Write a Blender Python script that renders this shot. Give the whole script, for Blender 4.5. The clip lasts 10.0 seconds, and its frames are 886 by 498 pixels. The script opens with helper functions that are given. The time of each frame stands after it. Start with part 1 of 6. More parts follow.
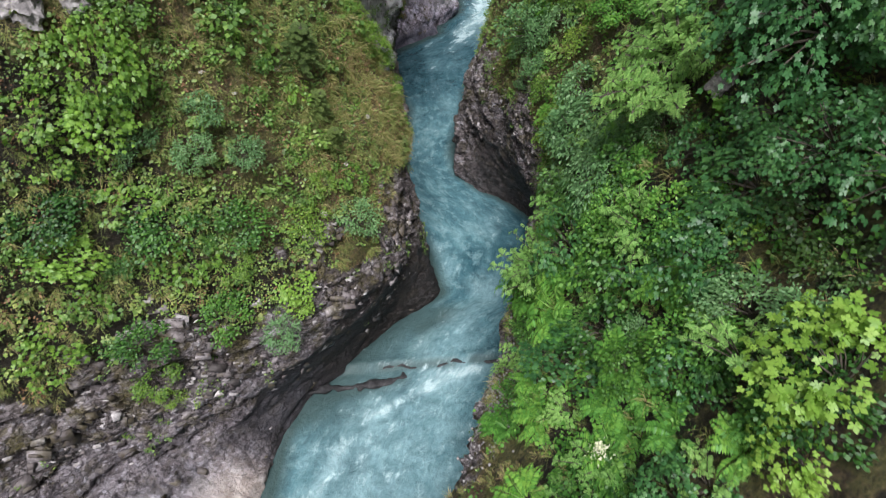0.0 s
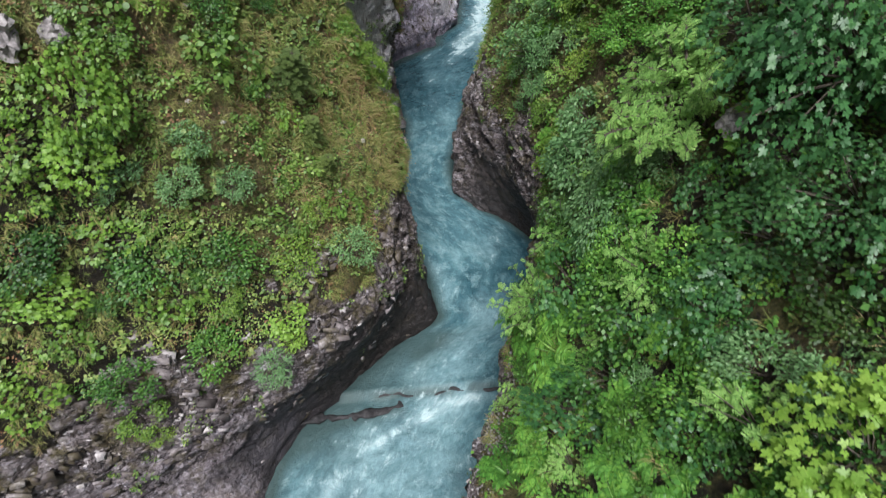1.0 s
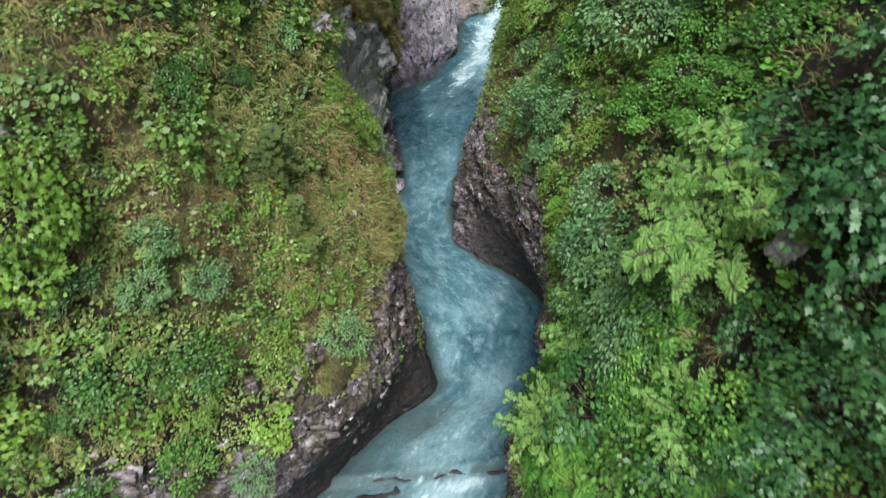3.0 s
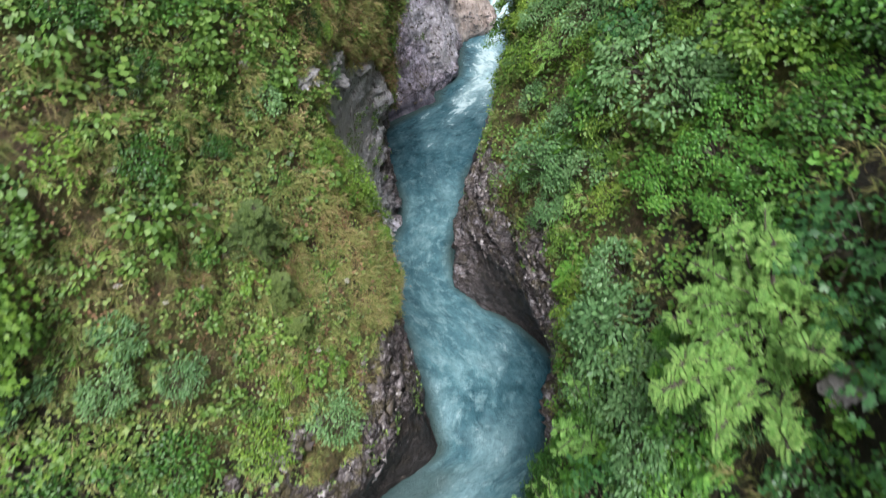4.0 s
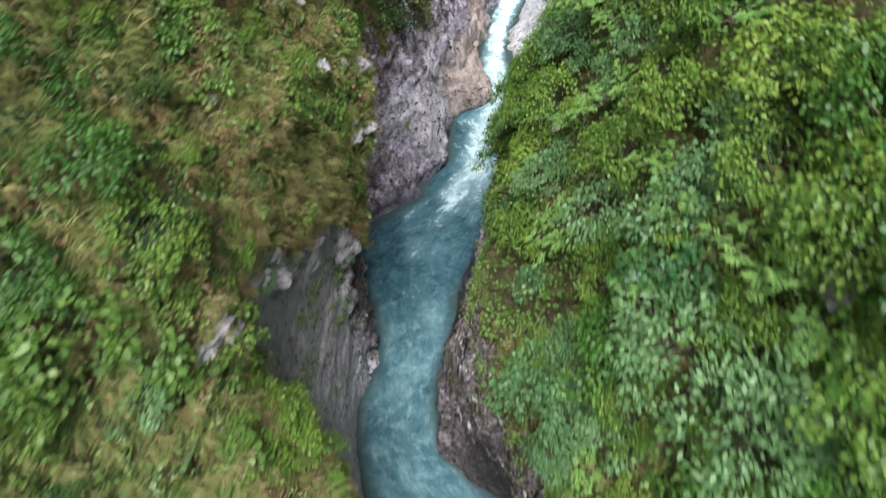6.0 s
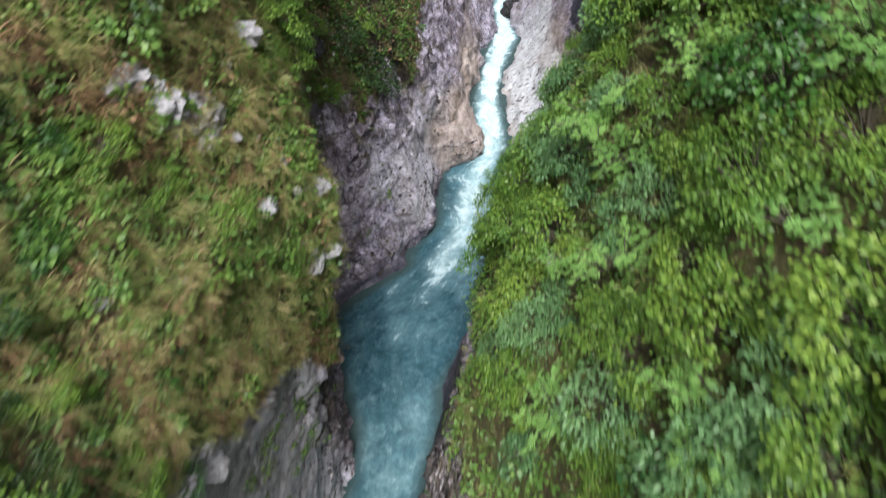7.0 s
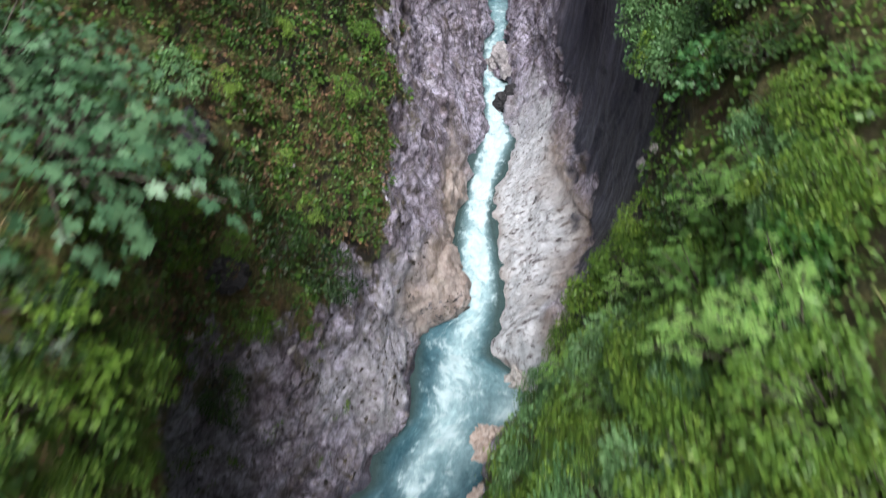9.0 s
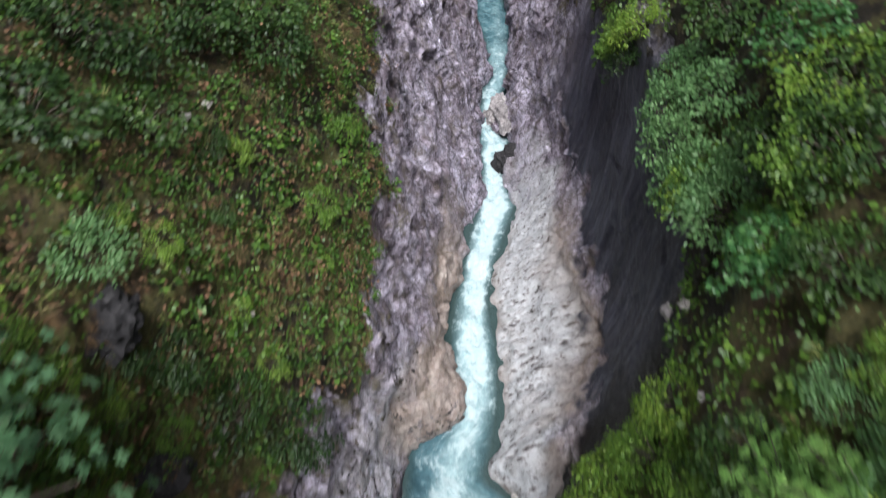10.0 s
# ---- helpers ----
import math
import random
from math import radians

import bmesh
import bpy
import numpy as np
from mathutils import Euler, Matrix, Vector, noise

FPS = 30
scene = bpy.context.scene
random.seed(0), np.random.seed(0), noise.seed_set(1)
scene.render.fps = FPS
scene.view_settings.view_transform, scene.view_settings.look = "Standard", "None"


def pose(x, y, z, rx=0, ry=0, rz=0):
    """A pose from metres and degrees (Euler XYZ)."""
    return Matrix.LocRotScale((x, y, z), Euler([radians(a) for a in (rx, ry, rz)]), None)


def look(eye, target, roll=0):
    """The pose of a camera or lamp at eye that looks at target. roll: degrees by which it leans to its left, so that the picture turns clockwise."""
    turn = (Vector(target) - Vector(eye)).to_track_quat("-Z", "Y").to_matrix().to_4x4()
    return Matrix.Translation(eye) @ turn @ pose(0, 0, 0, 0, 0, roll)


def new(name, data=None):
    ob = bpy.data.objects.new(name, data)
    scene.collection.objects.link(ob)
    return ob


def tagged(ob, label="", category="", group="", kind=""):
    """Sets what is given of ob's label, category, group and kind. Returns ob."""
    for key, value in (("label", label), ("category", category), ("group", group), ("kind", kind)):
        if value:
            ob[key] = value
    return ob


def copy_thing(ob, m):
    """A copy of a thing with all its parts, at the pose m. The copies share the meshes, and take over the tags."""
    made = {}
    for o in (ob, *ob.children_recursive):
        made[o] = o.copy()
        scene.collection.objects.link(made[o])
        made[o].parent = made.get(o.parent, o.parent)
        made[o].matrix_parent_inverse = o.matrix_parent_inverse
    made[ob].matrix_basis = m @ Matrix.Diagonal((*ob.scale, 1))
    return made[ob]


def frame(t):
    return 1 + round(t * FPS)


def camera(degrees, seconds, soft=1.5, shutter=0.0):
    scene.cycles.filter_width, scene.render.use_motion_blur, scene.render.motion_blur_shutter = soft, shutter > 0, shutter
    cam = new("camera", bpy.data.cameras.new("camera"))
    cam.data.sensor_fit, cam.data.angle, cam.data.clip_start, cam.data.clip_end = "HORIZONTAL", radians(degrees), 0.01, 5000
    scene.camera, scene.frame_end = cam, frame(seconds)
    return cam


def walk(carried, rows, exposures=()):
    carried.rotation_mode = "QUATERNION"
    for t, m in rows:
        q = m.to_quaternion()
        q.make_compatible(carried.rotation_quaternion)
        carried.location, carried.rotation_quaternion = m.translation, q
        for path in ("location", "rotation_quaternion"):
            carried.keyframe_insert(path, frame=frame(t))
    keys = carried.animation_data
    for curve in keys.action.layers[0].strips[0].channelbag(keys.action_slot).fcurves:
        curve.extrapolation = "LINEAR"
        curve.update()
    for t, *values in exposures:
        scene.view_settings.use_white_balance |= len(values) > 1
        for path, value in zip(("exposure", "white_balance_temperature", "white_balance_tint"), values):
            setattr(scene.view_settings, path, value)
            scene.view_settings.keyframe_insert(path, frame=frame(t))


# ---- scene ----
cam = camera(70.0, 10.0, soft=1.15, shutter=0.7)
METRES, EYE, TILT, LEAN, TURN = 30.0, 19.0, -45.3, 0.0, 0.0
ROWS = [
    (0, 0.0000, 0.0000, 0.0000, -0.000, 0.000, -0.000),
    (0.5, 0.0011, 0.0082, 0.0111, -0.050, 0.050, -0.030),
    (1, 0.0016, 0.0183, 0.0242, -0.063, 0.088, -0.050),
    (1.5, 0.0019, 0.0295, 0.0386, -0.050, 0.100, -0.050),
    (2, 0.0017, 0.0415, 0.0540, -0.088, 0.113, -0.030),
    (2.5, 0.0018, 0.0544, 0.0706, -0.063, 0.125, 0.020),
    (4, 0.0021, 0.1100, 0.1427, -0.038, 0.151, 0.090),
    (4.5, 0.0033, 0.1356, 0.1762, 0.000, 0.176, 0.160),
    (5, 0.0071, 0.1644, 0.2138, 0.113, 0.213, 0.240),
    (5.5, 0.0147, 0.1956, 0.2549, 0.226, 0.263, 0.330),
    (7, 0.0387, 0.2994, 0.3948, 0.050, 0.402, 0.240),
    (7.5, 0.0450, 0.3367, 0.4463, 0.025, 0.427, 0.270),
    (8, 0.0520, 0.3754, 0.5003, 0.050, 0.452, 0.280),
    (8.5, 0.0590, 0.4151, 0.5565, 0.000, 0.489, 0.250),
    (9, 0.0649, 0.4559, 0.6140, -0.100, 0.502, 0.200),
    (9.5, 0.0696, 0.4975, 0.6720, -0.201, 0.527, 0.160),
    (10, 0.0728, 0.5397, 0.7307, -0.226, 0.565, 0.150),
]
walk(cam, [(t, pose(0, 0, EYE, TILT, LEAN, TURN) @ pose(METRES * x, METRES * y, METRES * z, 90 + pitch, roll, yaw)) for t, x, y, z, yaw, pitch, roll in ROWS],
     [(0.0, 1.10), (2.5, 1.23), (4.0, 1.35), (6.0, 1.34), (7.5, 1.29), (9.0, 1.23), (10.0, 1.10)])

# ---- light ----
world = bpy.data.worlds.new("sky")
scene.world = world
world.use_nodes = True
wn, wl = world.node_tree.nodes, world.node_tree.links
sky = wn.new("ShaderNodeTexSky")
sky.sky_type, sky.sun_disc = "NISHITA", False
sky.sun_elevation, sky.sun_rotation = radians(58), radians(184)
sky.air_density, sky.dust_density, sky.ozone_density = 1.0, 4.0, 1.0
grey = wn.new("ShaderNodeHueSaturation")
grey.inputs["Saturation"].default_value = 0.5
wl.new(sky.outputs[0], grey.inputs["Color"])
wl.new(grey.outputs[0], wn["Background"].inputs["Color"])
wn["Background"].inputs["Strength"].default_value = 0.047
sun = new("sun", bpy.data.lights.new("sun", "SUN"))
sun.data.energy, sun.data.angle, sun.data.color = 2.8, radians(26), (0.96, 0.985, 1.0)
sun.matrix_world = look((-1.5, -12, 40), (0, 10, 0))


# ---- materials ----
def material(name):
    m = bpy.data.materials.new(name)
    m.use_nodes = True
    return m, m.node_tree.nodes, m.node_tree.links, m.node_tree.nodes["Principled BSDF"]


def ramp(nodes, links, source, stops, mode="LINEAR"):
    r = nodes.new("ShaderNodeValToRGB")
    r.color_ramp.interpolation = mode
    e = r.color_ramp.elements
    while len(e) < len(stops):
        e.new(0.5)
    for k, (at, c) in enumerate(stops):
        e[k].position = at
        e[k].color = (*c, 1) if len(c) == 3 else c
    links.new(source, r.inputs[0])
    return r.outputs[0]


def noise_node(nodes, links, scale, detail=6, rough=0.6, vec=None, dim=None):
    n = nodes.new("ShaderNodeTexNoise")
    n.inputs["Scale"].default_value, n.inputs["Detail"].default_value, n.inputs["Roughness"].default_value = scale, detail, rough
    if vec is not None:
        links.new(vec, n.inputs["Vector"])
    return n.outputs["Fac"]


def mixed(nodes, links, fac, a, b, mode="MIX"):
    m = nodes.new("ShaderNodeMix")
    m.data_type, m.blend_type = "RGBA", mode
    for k, v in ((0, fac), (6, a), (7, b)):
        if hasattr(v, "is_linked"):
            links.new(v, m.inputs[k])
        elif k == 0:
            m.inputs[0].default_value = v
        else:
            m.inputs[k].default_value = (*v, 1)
    return m.outputs[2]


def maths(nodes, links, op, a, b=0.0, clamp=False):
    m = nodes.new("ShaderNodeMath")
    m.operation, m.use_clamp = op, clamp
    for k, v in ((0, a), (1, b)):
        if hasattr(v, "is_linked"):
            links.new(v, m.inputs[k])
        else:
            m.inputs[k].default_value = v
    return m.outputs[0]


def position(nodes, links, scale=(1, 1, 1), turn=(0, 0, 0)):
    g = nodes.new("ShaderNodeNewGeometry")
    m = nodes.new("ShaderNodeMapping")
    m.inputs["Scale"].default_value = scale
    m.inputs["Rotation"].default_value = [radians(a) for a in turn]
    links.new(g.outputs["Position"], m.inputs["Vector"])
    return m.outputs[0]


def bump(nodes, links, height, strength, distance, target, under=None):
    b = nodes.new("ShaderNodeBump")
    b.inputs["Strength"].default_value, b.inputs["Distance"].default_value = strength, distance
    links.new(height, b.inputs["Height"])
    if under is not None:
        links.new(under, b.inputs["Normal"])
    if target is not None:
        links.new(b.outputs[0], target)
    return b.outputs[0]


def rock_material():
    """Limestone with soil and moss where the attribute 'soil' says that earth covers it, pale and rosy where it is water-worn."""
    m, n, l, p = material("limestone and soil")

    def attribute(name):
        a = n.new("ShaderNodeAttribute")
        a.attribute_name = name
        return a.outputs["Fac"]

    soil, worn, seep_shade, mossy, rust, flaky, ground_shade = [attribute(k) for k in ("soil", "worn", "seep_shade", "moss", "rust", "flaky", "ground_shade")]
    flat = position(n, l)
    big = noise_node(n, l, 0.55, 5, 0.6, flat)
    fine = noise_node(n, l, 5.0, 9, 0.72, position(n, l, (1.0, 0.8, 1.6), (18, 24, 0)))
    grain = noise_node(n, l, 38.0, 5, 0.7, flat)

    def cracks(scale, vec, width):
        f = noise_node(n, l, scale, 7, 0.62, vec)
        d = maths(n, l, "ABSOLUTE", maths(n, l, "SUBTRACT", f, 0.5))
        return ramp(n, l, d, [(0.0, (0.0,) * 3), (width, (0.75,) * 3), (2.4 * width, (1.0,) * 3)])

    dip = position(n, l, (1.2, 1.0, 0.7), (0, 24, 0))
    crack = cracks(1.5, dip, 0.022)
    joint = cracks(3.3, position(n, l, (0.7, 1.7, 1.0), (0, -20, 25)), 0.020)
    # flaky, lichen-dark rock with pale broken faces
    flakes = noise_node(n, l, 7.5, 9, 0.74, position(n, l, (0.75, 0.9, 2.1), (20, 26, 0)))
    dark_rock = ramp(n, l, flakes, [(0.40, (0.022, 0.016, 0.013)), (0.455, (0.070, 0.053, 0.046)), (0.475, (0.135, 0.108, 0.100)), (0.525, (0.185, 0.155, 0.150)), (0.545, (0.36, 0.325, 0.325)), (0.59, (0.46, 0.425, 0.435)), (0.61, (0.66, 0.63, 0.65)), (0.68, (0.76, 0.73, 0.76))])
    def plates(scale, vec, feature, out):
        v = n.new("ShaderNodeTexVoronoi")
        v.feature = feature
        v.inputs["Scale"].default_value = scale
        l.new(vec, v.inputs["Vector"])
        return v.outputs[out]

    def jagged(scale, turn, amount):
        at = position(n, l, scale, turn)
        wob_ = n.new("ShaderNodeTexNoise")
        wob_.inputs["Scale"].default_value, wob_.inputs["Detail"].default_value = 3.0, 4
        l.new(at, wob_.inputs["Vector"])
        return mixed(n, l, amount, at, wob_.outputs["Color"], "LINEAR_LIGHT")

    slant = jagged((0.8, 0.95, 2.1), (20, 26, 0), 0.10)
    small_plate, small_edge = plates(6.0, slant, "F1", "Color"), plates(6.0, slant, "DISTANCE_TO_EDGE", "Distance")
    big_plate, big_edge = plates(2.1, slant, "F1", "Color"), plates(2.1, slant, "DISTANCE_TO_EDGE", "Distance")
    face = maths(n, l, "ADD", maths(n, l, "MULTIPLY", small_plate, 0.62), maths(n, l, "MULTIPLY", big_plate, 0.38))
    broken = ramp(n, l, face, [(0.14, (0.030, 0.023, 0.020)), (0.34, (0.12, 0.096, 0.090)), (0.50, (0.22, 0.188, 0.188)), (0.64, (0.345, 0.308, 0.312)), (0.84, (0.55, 0.51, 0.52))])
    gaps = maths(n, l, "MULTIPLY", ramp(n, l, small_edge, [(0.0, (0.16,) * 3), (0.07, (1.0,) * 3)]), ramp(n, l, big_edge, [(0.0, (0.10,) * 3), (0.05, (1.0,) * 3)]))
    broken = mixed(n, l, 1.0, broken, gaps, "MULTIPLY")
    dark_rock = mixed(n, l, 0.62, dark_rock, broken)
    slab_at = jagged((0.9, 1.0, 1.3), (12, 20, 0), 0.06)
    slab_edge, slab_tone = plates(0.9, slab_at, "DISTANCE_TO_EDGE", "Distance"), plates(0.9, slab_at, "F1", "Color")
    # lavender-grey rock, streaked down the wall, with pale scars
    streaky = noise_node(n, l, 2.4, 10, 0.72, position(n, l, (1.1, 1.1, 0.75), (0, 16, 0)))
    smooth_rock = ramp(n, l, streaky, [(0.33, (0.085, 0.068, 0.076)), (0.42, (0.27, 0.243, 0.275)), (0.50, (0.43, 0.405, 0.46)), (0.58, (0.56, 0.54, 0.605)), (0.70, (0.78, 0.77, 0.82))])
    smooth_rock = mixed(n, l, 0.75, smooth_rock, ramp(n, l, crack, [(0.0, (0.22, 0.20, 0.20)), (1.0, (1.0,) * 3)]), "MULTIPLY")
    smooth_rock = mixed(n, l, 0.5, smooth_rock, ramp(n, l, joint, [(0.0, (0.35,) * 3), (1.0, (1.0,) * 3)]), "MULTIPLY")
    smooth_rock = mixed(n, l, 0.75, smooth_rock, ramp(n, l, fine, [(0.35, (0.42,) * 3), (0.50, (0.95,) * 3), (0.66, (1.35,) * 3)]), "MULTIPLY")
    smooth_rock = mixed(n, l, 0.8, smooth_rock, ramp(n, l, slab_edge, [(0.0, (0.16, 0.14, 0.14)), (0.022, (0.8,) * 3), (0.06, (1.0,) * 3)]), "MULTIPLY")
    smooth_rock = mixed(n, l, 0.7, smooth_rock, ramp(n, l, slab_tone, [(0.1, (0.72, 0.69, 0.70)), (0.9, (1.22, 1.20, 1.22))]), "MULTIPLY")
    stone = mixed(n, l, flaky, smooth_rock, dark_rock)
    # crisp pits and fresh chips
    pit = ramp(n, l, noise_node(n, l, 8.0, 5, 0.62, position(n, l, (1.0, 1.0, 0.7), (25, 18, 0))), [(0.38, (0.0,) * 3), (0.43, (1.0,) * 3)])
    chip = ramp(n, l, noise_node(n, l, 5.5, 6, 0.66, position(n, l, (0.9, 1.2, 1.0), (0, 30, 40))), [(0.59, (0.0,) * 3), (0.615, (1.0,) * 3)])
    stone = mixed(n, l, 0.8, stone, ramp(n, l, pit, [(0.0, (0.28, 0.25, 0.25)), (1.0, (1.0,) * 3)]), "MULTIPLY")
    stone = mixed(n, l, maths(n, l, "MULTIPLY", chip, 0.5), stone, (0.66, 0.645, 0.70))
    vein = noise_node(n, l, 0.8, 6, 0.62, position(n, l, (1.0, 0.9, 0.55), (0, 14, 0)))
    smooth_tone = ramp(n, l, vein, [(0.36, (0.50, 0.42, 0.43)), (0.44, (1.2, 1.15, 1.20)), (0.55, (1.45, 1.45, 1.53)), (0.66, (1.9, 1.9, 1.98))])
    stone = mixed(n, l, maths(n, l, "SUBTRACT", 1.0, flaky, True), stone, mixed(n, l, 1.0, stone, smooth_tone, "MULTIPLY"))
    stone = mixed(n, l, 1.0, stone, ramp(n, l, big, [(0.35, (0.72, 0.67, 0.70)), (0.6, (1.06, 1.04, 1.09))]), "MULTIPLY")
    stone = mixed(n, l, 0.6, stone, ramp(n, l, grain, [(0.42, (0.75,) * 3), (0.62, (1.12,) * 3)]), "MULTIPLY")
    # water-worn limestone, dimpled across
    scoop = position(n, l, (0.8, 2.6, 1.3), (0, 0, 10))
    dimple = noise_node(n, l, 2.5, 7, 0.62, scoop)
    pale = ramp(n, l, dimple, [(0.34, (0.10, 0.085, 0.09)), (0.41, (0.48, 0.45, 0.47)), (0.45, (0.82, 0.815, 0.85)), (0.70, (0.92, 0.92, 0.96))])
    pale = mixed(n, l, 0.30, pale, ramp(n, l, noise_node(n, l, 1.1, 6, 0.6, flat), [(0.36, (0.66, 0.58, 0.54)), (0.48, (1.0, 1.0, 1.02))]), "MULTIPLY")
    pale = mixed(n, l, 0.4, pale, ramp(n, l, fine, [(0.35, (0.6,) * 3), (0.55, (1.05,) * 3)]), "MULTIPLY")
    pale = mixed(n, l, 0.38, pale, ramp(n, l, pit, [(0.0, (0.35, 0.30, 0.29)), (1.0, (1.0,) * 3)]), "MULTIPLY")
    stone = mixed(n, l, worn, stone, pale)
    rusty = ramp(n, l, noise_node(n, l, 2.4, 8, 0.68, position(n, l, (1.5, 1.0, 0.5))), [(0.30, (0.15, 0.112, 0.094)), (0.44, (0.36, 0.275, 0.235)), (0.58, (0.54, 0.445, 0.40)), (0.76, (0.68, 0.61, 0.57))])
    stone = mixed(n, l, rust, stone, rusty)
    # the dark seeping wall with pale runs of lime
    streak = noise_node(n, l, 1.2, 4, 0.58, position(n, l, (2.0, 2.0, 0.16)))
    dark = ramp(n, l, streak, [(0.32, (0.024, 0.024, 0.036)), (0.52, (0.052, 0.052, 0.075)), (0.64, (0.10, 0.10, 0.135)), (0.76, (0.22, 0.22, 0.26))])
    # near-black for wet rock and for shade painted under overhanging walls
    damp_shade = ramp(n, l, fine, [(0.35, (0.010, 0.008, 0.007)), (0.55, (0.028, 0.023, 0.021)), (0.70, (0.075, 0.064, 0.060))])
    stone = mixed(n, l, seep_shade, stone, mixed(n, l, flaky, dark, damp_shade))
    # moss in hollows; turf, earth and dead grass above
    moss_mask = ramp(n, l, noise_node(n, l, 1.7, 7, 0.7, flat), [(0.50, (0, 0, 0)), (0.60, (1, 1, 1))])
    moss_fac = maths(n, l, "MULTIPLY", moss_mask, mossy, True)
    moss = ramp(n, l, noise_node(n, l, 14, 6, 0.7, flat), [(0.3, (0.030, 0.024, 0.010)), (0.5, (0.095, 0.078, 0.024)), (0.7, (0.20, 0.165, 0.065))])
    stone = mixed(n, l, moss_fac, stone, moss)
    earth_noise = noise_node(n, l, 2.6, 8, 0.7, flat)
    fuzz = noise_node(n, l, 17.0, 8, 0.78, position(n, l, (1.0, 1.0, 0.6)))
    tuft = maths(n, l, "ADD", maths(n, l, "MULTIPLY", fuzz, 0.62), maths(n, l, "MULTIPLY", earth_noise, 0.38))
    turf = ramp(n, l, tuft, [(0.37, (0.012, 0.010, 0.005)), (0.43, (0.062, 0.060, 0.020)), (0.50, (0.140, 0.128, 0.045)), (0.57, (0.25, 0.20, 0.086)), (0.65, (0.42, 0.295, 0.18))])
    bare_earth = ramp(n, l, fuzz, [(0.35, (0.024, 0.014, 0.009)), (0.52, (0.105, 0.062, 0.040)), (0.66, (0.29, 0.18, 0.125))])
    turf = mixed(n, l, ramp(n, l, noise_node(n, l, 1.3, 6, 0.65, flat), [(0.50, (0, 0, 0)), (0.58, (0.85,) * 3)]), turf, bare_earth)
    # near-black earth that paints the shade under and between the bushes
    shade_earth = ramp(n, l, fuzz, [(0.38, (0.008, 0.006, 0.004)), (0.54, (0.024, 0.018, 0.011)), (0.66, (0.070, 0.050, 0.032))])
    patchy = maths(n, l, "ADD", ground_shade, maths(n, l, "MULTIPLY", maths(n, l, "SUBTRACT", earth_noise, 0.5), 2.0))
    turf = mixed(n, l, ramp(n, l, patchy, [(0.40, (0, 0, 0)), (0.62, (1, 1, 1))]), turf, shade_earth)
    edge = maths(n, l, "ADD", soil, maths(n, l, "MULTIPLY", maths(n, l, "SUBTRACT", earth_noise, 0.5), 1.4))
    cover = ramp(n, l, edge, [(0.42, (0, 0, 0)), (0.58, (1, 1, 1))])
    l.new(mixed(n, l, cover, stone, turf), p.inputs["Base Color"])
    rough = ramp(n, l, fine, [(0.3, (0.45,) * 3), (0.7, (0.75,) * 3)])
    l.new(maths(n, l, "SUBTRACT", rough, maths(n, l, "MULTIPLY", seep_shade, 0.05), True), p.inputs["Roughness"])
    l.new(maths(n, l, "SUBTRACT", 0.4, maths(n, l, "MULTIPLY", seep_shade, 0.2)), p.inputs["Specular IOR Level"])
    dry = maths(n, l, "SUBTRACT", 1.0, maths(n, l, "MULTIPLY", seep_shade, 0.7), True)
    relief = bump(n, l, maths(n, l, "MULTIPLY", dimple, worn), 1.0, 0.30, None)
    relief = bump(n, l, maths(n, l, "MULTIPLY", fine, dry), 0.9, 0.14, None, relief)
    relief = bump(n, l, maths(n, l, "MULTIPLY", streaky, dry), 0.8, 0.16, None, relief)
    relief = bump(n, l, maths(n, l, "MULTIPLY", pit, dry), 0.7, 0.06, None, relief)
    relief = bump(n, l, maths(n, l, "MULTIPLY", chip, dry), 0.6, 0.05, None, relief)
    relief = bump(n, l, maths(n, l, "MULTIPLY", crack, dry), 0.5, 0.06, None, relief)
    relief = bump(n, l, maths(n, l, "MULTIPLY", maths(n, l, "ADD", face, gaps), flaky), 0.8, 0.07, None, relief)
    relief = bump(n, l, maths(n, l, "MULTIPLY", flakes, flaky), 0.6, 0.05, None, relief)
    relief = bump(n, l, maths(n, l, "MULTIPLY", fuzz, cover), 1.0, 0.10, None, relief)
    bump(n, l, grain, 0.5, 0.02, p.inputs["Normal"], relief)
    return m


